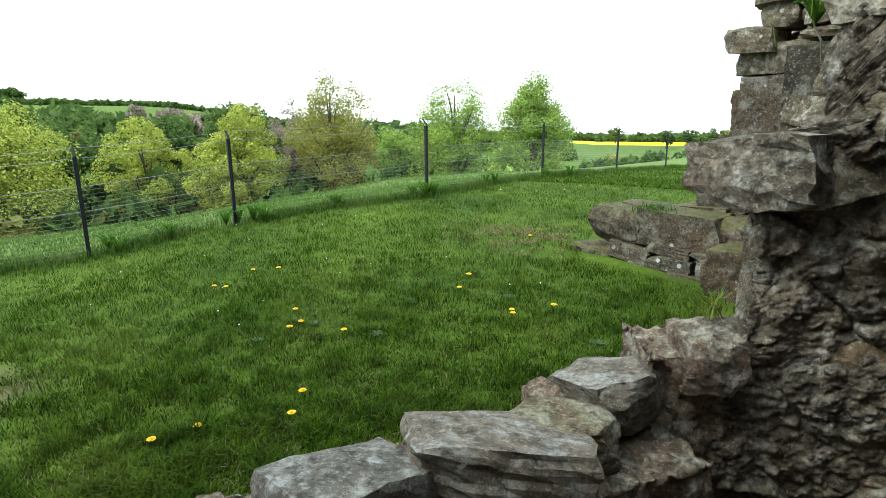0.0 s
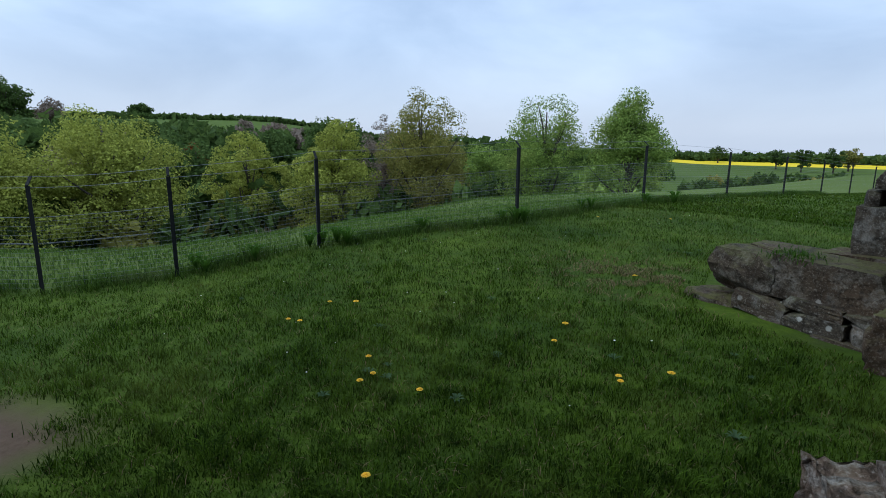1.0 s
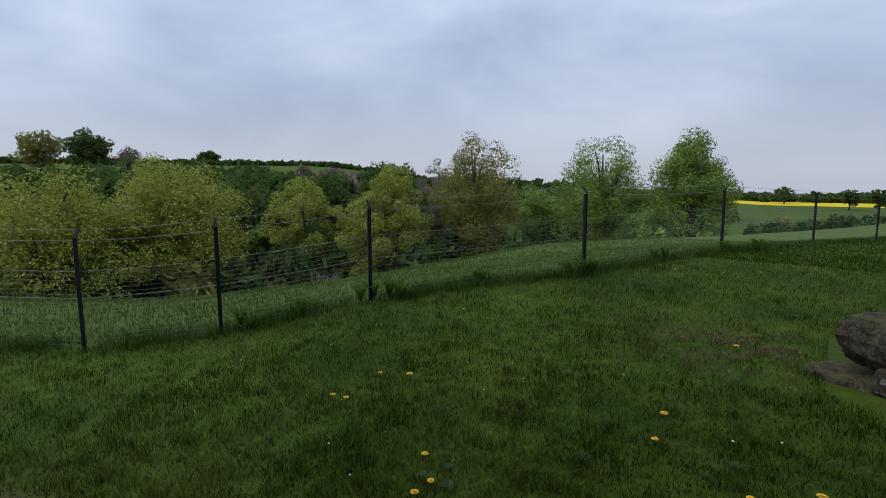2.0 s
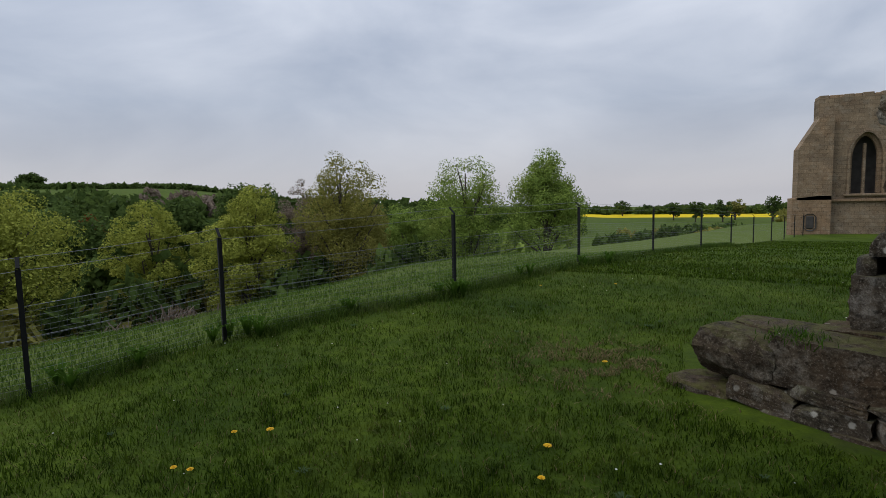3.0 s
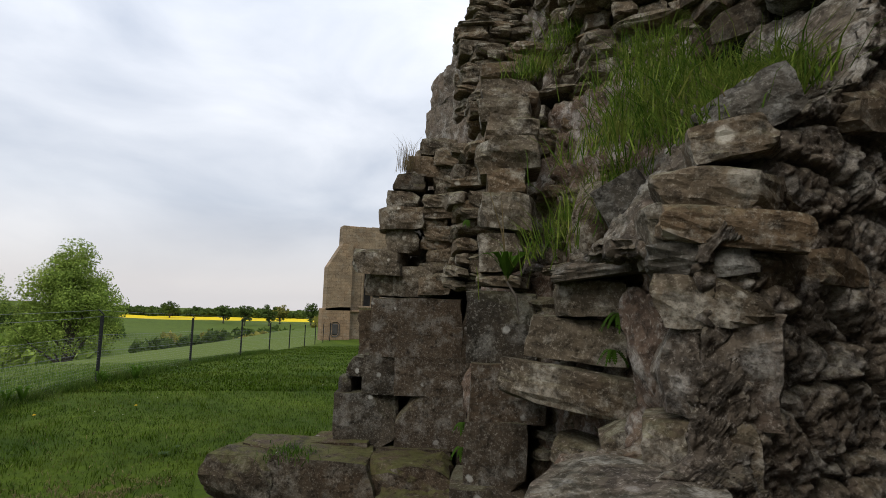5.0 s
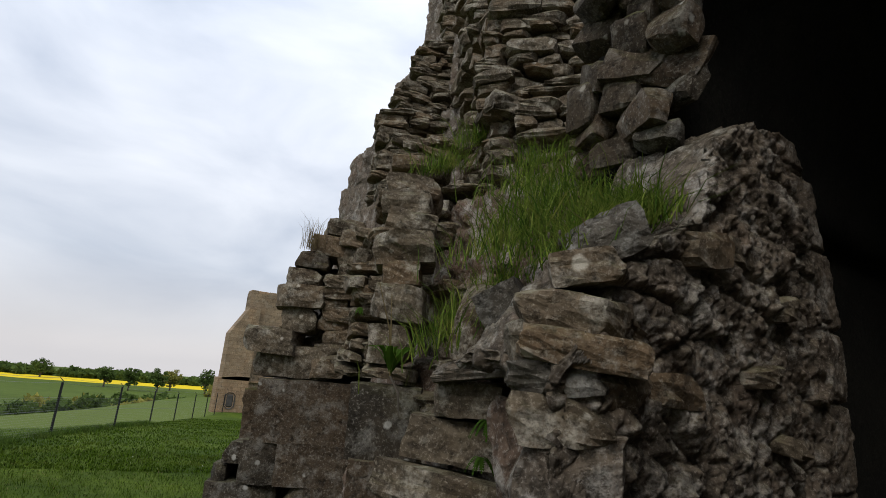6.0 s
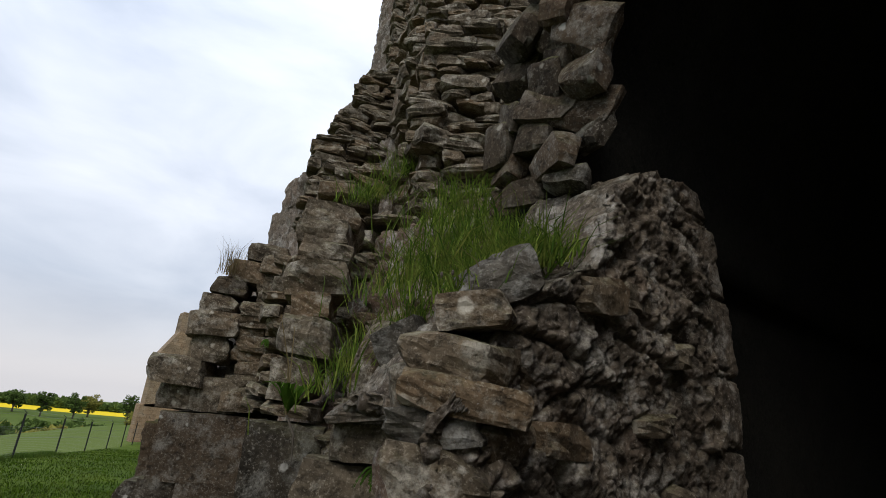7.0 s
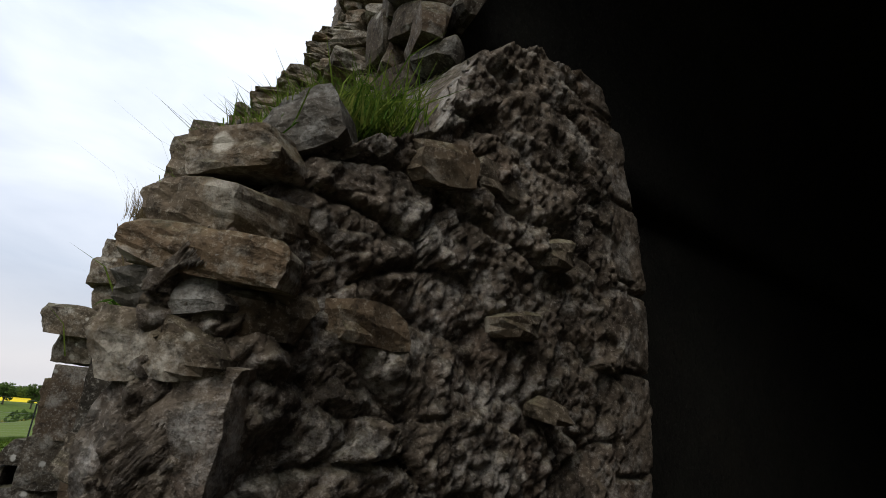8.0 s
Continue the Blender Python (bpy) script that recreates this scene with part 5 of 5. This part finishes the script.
def bare(x, y):
    """How bare the turf is: the trodden path, the foot of the plinth and the inner floor."""
    wob = 0.25 * noise.noise(Vector((x * 2.5, y * 2.5, 3)))
    v = 1 - step(math.hypot((x + 2.80) / 0.72, (y - 0.62) / 0.90) + wob, 0.75, 1.05)
    if 0.6 < x < 2.2 and y > 3.8:
        v = max(v, 1 - step(abs((x - 0.2) * 0.52 + (y - 5.55) * 0.85) + wob, -0.06, 0.05))
    if (x - 0.0) * 0.71 - (y - 0.85) * 0.71 > -0.06 and y < 2:
        v = 1.0
    v = max(v, 0.55 * (1 - step(math.hypot(x + 0.5, (y - 6.2) * 0.7) + wob, 0.5, 1.1)))
    return v


def lawn():
    rng = np.random.default_rng(9)
    feet, tall = [], []
    tries = 0
    while len(feet) < 210000 and tries < 420000:
        tries += 1
        d = 0.7 + 13.5 * rng.random() ** 1.5
        a = radians(rng.uniform(-38, 84))
        x, y = 0.3 - d * math.sin(a), 0.1 + d * math.cos(a)
        if y < 0.2 or fence_side(x, y) > 0.1 or (x > 1.5 and y < 6.6) or (x > 0.3 and 5.3 < y + 0.52 * (x - 0.2) and y < 6.9 and x < 3):
            continue
        if rng.random() < bare(x, y):
            continue
        feet.append((x, y, ground_z(x, y) - 0.004))
    p = np.array(feet)
    clump = np.array([noise.noise(Vector((x * 1.7, y * 1.7, 7))) for x, y, z in feet])
    low = p[clump < 0.12]
    high = p[clump >= 0.12]
    tufted = np.array([0.030 + 0.055 * min(1.0, max(0.0, 0.35 + 1.1 * noise.noise(Vector((x * 5.5, y * 5.5, 4))))) for x, y, z in feet])
    blades("grass", low, tufted[clump < 0.12], 0.0028, 0.9, BLADE, "short mown grass on the lawn", 1)
    blades("grass", high, tufted[clump >= 0.12] * 1.35, 0.0032, 0.9, BLADE, "slightly longer grass tufts in the lawn", 2)
    # coarser blades on the lawn that runs on along the fence
    feet = []
    while len(feet) < 46000:
        x, y = rng.uniform(-3.5, 11.0), 11.5 + 22.0 * rng.random() ** 1.4
        if fence_side(x, y) < 0.05:
            feet.append((x, y, ground_z(x, y)))
    blades("grass", np.array(feet), 0.055, 0.009, 0.9, BLADE, "short mown grass further along the lawn", 7)
    straw = p[rng.random(len(p)) < 0.06]
    blades("dry_grass", straw, 0.045, 0.0022, 1.3, STRAW, "dry straw-coloured blades in the lawn", 3)
    # uncut strip along the fence and the longer grass of the bank past it
    strip = []
    for (ax, ay), (bx, by) in zip(FENCE[:10], FENCE[1:10]):
        l = math.hypot(bx - ax, by - ay)
        nx, ny = -(by - ay) / l, (bx - ax) / l
        for _ in range(int(l * 1300)):
            t, s = rng.random(), rng.normal() * 0.16 + 0.05
            if noise.noise(Vector(((ax + (bx - ax) * t) * 1.3, (ay + (by - ay) * t) * 1.3, 1))) + rng.normal() * 0.2 < -0.12:
                continue
            x, y = ax + (bx - ax) * t + nx * s, ay + (by - ay) * t + ny * s
            strip.append((x, y, ground_z(x, y)))
    blades("uncut_grass", np.array(strip), 0.15, 0.0045, 0.8, TALL_BLADE, "long uncut grass along the fence", 4)
    # dead, trampled grass before the plinth
    dead = []
    for _ in range(5200):
        x, y = -0.35 + rng.normal() * 0.55, 6.05 + rng.normal() * 0.45
        if y + 0.52 * (x - 0.2) < 5.5 or x < 0.1:
            if noise.noise(Vector((x * 4, y * 4, 9))) > -0.05:
                dead.append((x, y, ground_z(x, y)))
    blades("dead_grass", np.array(dead), 0.035, 0.004, 1.6, STRAW, "dead trampled grass beside the plinth", 6)
    bank = []
    while len(bank) < 64000:
        a, d = radians(rng.uniform(-6, 80)), 5.0 + 19.0 * rng.random() ** 1.3
        x, y = -d * math.sin(a), d * math.cos(a)
        if 0.15 < fence_side(x, y) < 10:
            bank.append((x, y, ground_z(x, y)))
    blades("bank_grass", np.array(bank), 0.09, 0.006, 0.8, BANK_BLADE, "longer pale grass on the bank beyond the fence", 5)


lawn()


def dandelion(x, y, scale=1.0, seed=0):
    rng = random.Random(seed)
    z = ground_z(x, y)
    root = tagged(new("dandelion"), "yellow dandelion flower in the lawn", "flower", "dandelions in the lawn")
    root.location = (x, y, z)
    h = rng.uniform(0.035, 0.07)
    v, f = tube([(0, 0, 0), (rng.uniform(-0.01, 0.01), 0, h)], 0.0018, 5)
    mesh_object("stalk", v, f, FERN, root)
    verts, faces = [], []
    for ring, (r, up, count) in enumerate(((0.021, 0.004, 16), (0.014, 0.009, 12), (0.007, 0.012, 8))):
        for k in range(count):
            a = 2 * math.pi * (k + ring * 0.4) / count
            w = 0.0036
            c, s = math.cos(a), math.sin(a)
            n = len(verts)
            r1 = r * scale * rng.uniform(0.9, 1.1)
            verts += [(0, 0, h + 0.003), (c * r1 - s * w, s * r1 + c * w, h + up), (c * r1 * 1.06, s * r1 * 1.06, h + up - 0.002), (c * r1 + s * w, s * r1 - c * w, h + up)]
            faces.append((n, n + 3, n + 2, n + 1))
    mesh_object("flower_head", verts, faces, PETAL, root)


for k, (x, y) in enumerate(((-2.45, 3.79), (-2.62, 3.24), (-0.55, 4.10), (-1.57, 2.85), (-1.37, 2.64), (-1.36, 2.49), (-0.96, 2.57), (0.03, 3.42), (0.32, 3.64), (-0.72, 1.74), (-0.63, 1.52),
                            (-1.0, 1.27), (-1.11, 1.10), (-0.38, 5.93), (-2.75, 3.23), (-0.51, 3.72), (0.06, 3.34), (-2.71, 3.72), (-1.7, 9.4), (-0.6, 9.9))):
    dandelion(x, y, 1.25 if k in (2, 8, 13, 0) else 1.0, k)


def rosette(x, y, size, seed, z=None, name="thistle", material=None, label="pale green rosette of jagged leaves in the turf", group="leaf rosettes in the lawn", count=9, rise=0.35):
    rng = random.Random(seed)
    root = tagged(new(name), label, "plant", group)
    root.location = (x, y, ground_z(x, y) if z is None else z)
    for k in range(count):
        a = 2 * math.pi * k / count + rng.uniform(-0.3, 0.3)
        l = size * rng.uniform(0.7, 1.1)
        verts, faces = [], []
        for i in range(6):
            t = i / 5
            w = size * 0.16 * math.sin(math.pi * min(1, t + 0.12)) * (1.0 if i % 2 else 0.55)
            r, z1 = l * t, size * rise * math.sin(2.3 * t) + 0.01
            c, s = math.cos(a), math.sin(a)
            verts += [(c * r - s * w, s * r + c * w, z1 + 0.2 * w), (c * r, s * r, z1 - 0.1 * w), (c * r + s * w, s * r - c * w, z1 + 0.2 * w)]
        for i in range(5):
            b = i * 3
            faces += [(b, b + 1, b + 4, b + 3), (b + 1, b + 2, b + 5, b + 4)]
        mesh_object("leaf", verts, faces, material or ROSETTE, root)
    return root


ROSETTE = leaf_material("thistle_leaves", (0.045, 0.085, 0.035), (0.09, 0.135, 0.065))
rng = random.Random(14)
for k in range(26):
    a, d = radians(rng.uniform(-16, 60)), rng.uniform(1.9, 8)
    x, y = 0.2 - d * math.sin(a), 0.3 + d * math.cos(a)
    if bare(x, y) < 0.3 and fence_side(x, y) < -0.3 and not (x > 0.2 and y > 4.3):
        rosette(x, y, rng.uniform(0.04, 0.08), k)


rng = random.Random(31)
for x, y in ((-4.60, 5.70), (-4.45, 6.05), (-3.9, 7.0), (-2.75, 8.5), (-2.95, 8.3), (-2.2, 10.4), (-1.45, 12.5), (-1.1, 13.2), (-5.3, 4.1), (-5.05, 4.7)):
    for k in range(2):
        rosette(x + rng.uniform(-0.15, 0.15), y + rng.uniform(-0.15, 0.15), rng.uniform(0.16, 0.26), rng.randrange(99), None, "dock", FERN,
                "broad-leaved dock among uncut grass at the fence", "docks along the fence", 8, 1.0)


def clover_heads():
    """White daisies and seed heads scattered in the lawn."""
    rng = np.random.default_rng(6)
    verts, faces = [], []
    for _ in range(170):
        a, d = radians(rng.uniform(-30, 60)), rng.uniform(2, 24)
        x, y = 0.2 - d * math.sin(a), 0.3 + d * math.cos(a)
        if fence_side(x, y) > -0.2 or bare(x, y) > 0.3 or (x > 0.2 and 4.3 < y < 7):
            continue
        z, r = ground_z(x, y) + rng.uniform(0.03, 0.06), rng.uniform(0.005, 0.010)
        n = len(verts)
        verts += [(x + r, y, z), (x, y + r, z), (x - r, y, z), (x, y - r, z), (x, y, z + r * 0.8), (x, y, z - r * 0.6)]
        faces += [(n + i, n + (i + 1) % 4, n + 4) for i in range(4)] + [(n + (i + 1) % 4, n + i, n + 5) for i in range(4)]
    ob = mesh_object("daisies", verts, faces, plain("daisy_white", (0.62, 0.62, 0.58), 0.8, 0, 0.1))
    tagged(ob, "small white daisies and seed heads in the lawn", "flowers", kind="stuff")


clover_heads()


# plants growing on the broken wall
def tuft(x, y, z, radius, count, height, seed, label, material=WALL_GRASS, lean=0.9, width=0.0032, slope=(0.0, 0.0)):
    rng = np.random.default_rng(seed)
    p = rng.normal(size=(count, 3)) * np.array([radius, radius, 0])
    p[:, 2] = p[:, 0] * slope[0] + p[:, 1] * slope[1] + rng.uniform(-0.03, 0.01, count)
    return blades("grass_tuft", p + np.array([x, y, z]), height, width, lean, material, label, seed, category="grass tuft")


tuft(2.02, 2.10, 2.52, 0.096, 238, 0.16, 1, "bright grass tuft on the broken wall top", slope=(0.5, 0.3))
tuft(1.84, 1.96, 2.50, 0.07, 300, 0.12, 21, "bright grass tuft on the broken wall top", slope=(0.5, 0.0))
tuft(1.98, 1.94, 2.58, 0.08, 420, 0.15, 22, "bright grass tuft on the broken wall top", slope=(0.5, 0.0))
tuft(2.10, 1.98, 2.64, 0.09, 420, 0.16, 23, "bright grass tuft on the broken wall top", slope=(0.5, 0.0))
tuft(2.20, 2.10, 2.74, 0.120, 272, 0.19, 2, "bright grass tuft on the broken wall top", slope=(0.5, 0.3))
tuft(2.08, 2.40, 2.62, 0.144, 341, 0.23, 3, "long grass tuft in the wall's hollow", slope=(0.5, 0.2))
tuft(2.12, 2.70, 2.72, 0.156, 341, 0.23, 4, "long grass tuft in the wall's hollow", slope=(0.6, 0.0))
tuft(1.95, 2.95, 2.24, 0.120, 238, 0.19, 5, "long grass tuft rooted between the stones", slope=(0.8, 0.0))
tuft(2.04, 2.80, 2.40, 0.120, 238, 0.21, 6, "long grass tuft rooted between the stones", slope=(0.8, 0.0))
tuft(2.30, 2.58, 2.92, 0.156, 306, 0.23, 7, "long grass tuft in the wall's hollow", slope=(0.5, 0.2))
tuft(2.46, 2.90, 3.16, 0.156, 272, 0.23, 8, "grass tuft high on the rubble slope", slope=(0.5, 0.2))
tuft(2.60, 4.32, 3.72, 0.12, 260, 0.26, 16, "grass tuft on a high step of the broken wall", slope=(0.3, 0.0))
tuft(2.85, 4.22, 4.02, 0.10, 200, 0.24, 17, "grass tuft on a high step of the broken wall", slope=(0.3, 0.0))
tuft(2.62, 3.15, 3.42, 0.120, 136, 0.17, 15, "grass tuft high on the rubble slope", slope=(0.5, 0.2))
tuft(1.92, 1.98, 2.46, 0.04, 160, 0.14, 9, "yellowing moss and grass on a stone edge", STRAW)
tuft(1.78, 1.92, 2.33, 0.03, 90, 0.10, 10, "small grass tuft on the wall's edge")
tuft(1.93, 5.45, 3.10, 0.05, 120, 0.30, 11, "thin dry grass stalks on a high stone", STRAW, 0.35, 0.0022)
tuft(1.24, 1.72, 0.78, 0.03, 90, 0.09, 12, "small grass tuft in the sill's corner")
tuft(1.0, 5.35, 0.63, 0.10, 260, 0.07, 13, "short moss and grass on the plinth", FERN, 1.2)
tuft(2.20, 4.85, 0.0, 0.12, 300, 0.14, 14, "grass tuft at the buttress foot")


def flower_stalks(x, y, z, height, seed, heads=2):
    """Dry plantain stalks with brown heads."""
    rng = random.Random(seed)
    root = tagged(new("plantain"), "thin plantain stalks with dark seed heads", "plant", "plants on the wall")
    root.location = (x, y, z)
    for k in range(heads + 1):
        dx, dy = rng.uniform(-0.07, 0.03), rng.uniform(-0.05, 0.05)
        h = height * rng.uniform(0.7, 1.1)
        v, f = tube([(0, 0, 0), (dx * 0.4, dy * 0.4, h * 0.6), (dx, dy, h)], 0.0011, 4)
        mesh_object("stalk", v, f, FERN, root)
        v, f = tube([(dx, dy, h - 0.004), (dx, dy, h + 0.006), (dx, dy, h + 0.014), (dx, dy, h + 0.02)], [0.001, 0.0055, 0.005, 0.001], 6)
        mesh_object("seed_head", v, f, BARK, root, "dark brown seed head")


flower_stalks(1.76, 1.93, 2.36, 0.17, 3)


def fern(x, y, z, size, seed, out=(-0.7, -0.7)):
    """A small spleenwort: arching fronds with paired leaflets."""
    rng = random.Random(seed)
    root = tagged(new("fern"), "small green fern rooted in a wall joint", "fern", "ferns in the wall joints")
    root.location = (x, y, z)
    o = Vector((out[0], out[1], 0)).normalized()
    s = Vector((-o.y, o.x, 0))
    for k in range(12):
        a = rng.uniform(-1.2, 1.2)
        d = (o * math.cos(a) + s * math.sin(a)).normalized()
        side = Vector((-d.y, d.x, 0))
        l = size * rng.uniform(0.6, 1.1)
        lift = rng.uniform(0.1, 0.8)
        verts, faces = [], []
        for i in range(21):
            t = 0.03 + 0.97 * i / 20
            c = d * l * t * 0.8 + Vector((0, 0, l * (lift * t - (0.7 + lift) * t * t)))
            w = (size * 0.11 * math.sin(math.pi * (0.12 + 0.85 * t)) + 0.002) * (1.0 if i % 2 else 0.22)
            verts += [c - side * w, c, c + side * w]
        for i in range(20):
            b = i * 3
            faces += [(b, b + 1, b + 4, b + 3), (b + 1, b + 2, b + 5, b + 4)]
        mesh_object("frond", verts, faces, FERN, root)


fern(1.78, 2.36, 1.86, 0.094, 1)
fern(1.80, 2.42, 1.72, 0.079, 2)
fern(1.72, 2.52, 1.24, 0.072, 3)
fern(1.72, 3.62, 1.20, 0.086, 4)
fern(1.74, 3.66, 1.05, 0.086, 5)
fern(1.80, 3.80, 2.40, 0.072, 6)
fern(1.84, 2.28, 1.60, 0.058, 7)


def dry_dandelion():
    """The leafy plant with two bare dry stalks that hangs on the pier."""
    root = rosette(1.74, 3.16, 0.17, 5, 2.00, "sow_thistle", FERN, "leafy sow thistle with dry stalks on a wall ledge", "plants on the wall", 11, 0.8)
    for dx, dy, h in ((-0.13, -0.03, 0.46), (-0.03, 0.02, 0.42)):
        v, f = tube([(0, 0, 0), (dx * 0.35, dy, h * 0.5), (dx, dy, h)], [0.005, 0.004, 0.002], 5)
        mesh_object("dry_stalk", v, f, STRAW, root, "bare straw-coloured stalk")
    v, f = tube([(0, 0, 0), (0.03, -0.05, -0.08), (0.04, -0.06, -0.2)], [0.006, 0.006, 0.002], 5)
    mesh_object("root", v, f, BARK, root, "brown hanging root")


dry_dandelion()
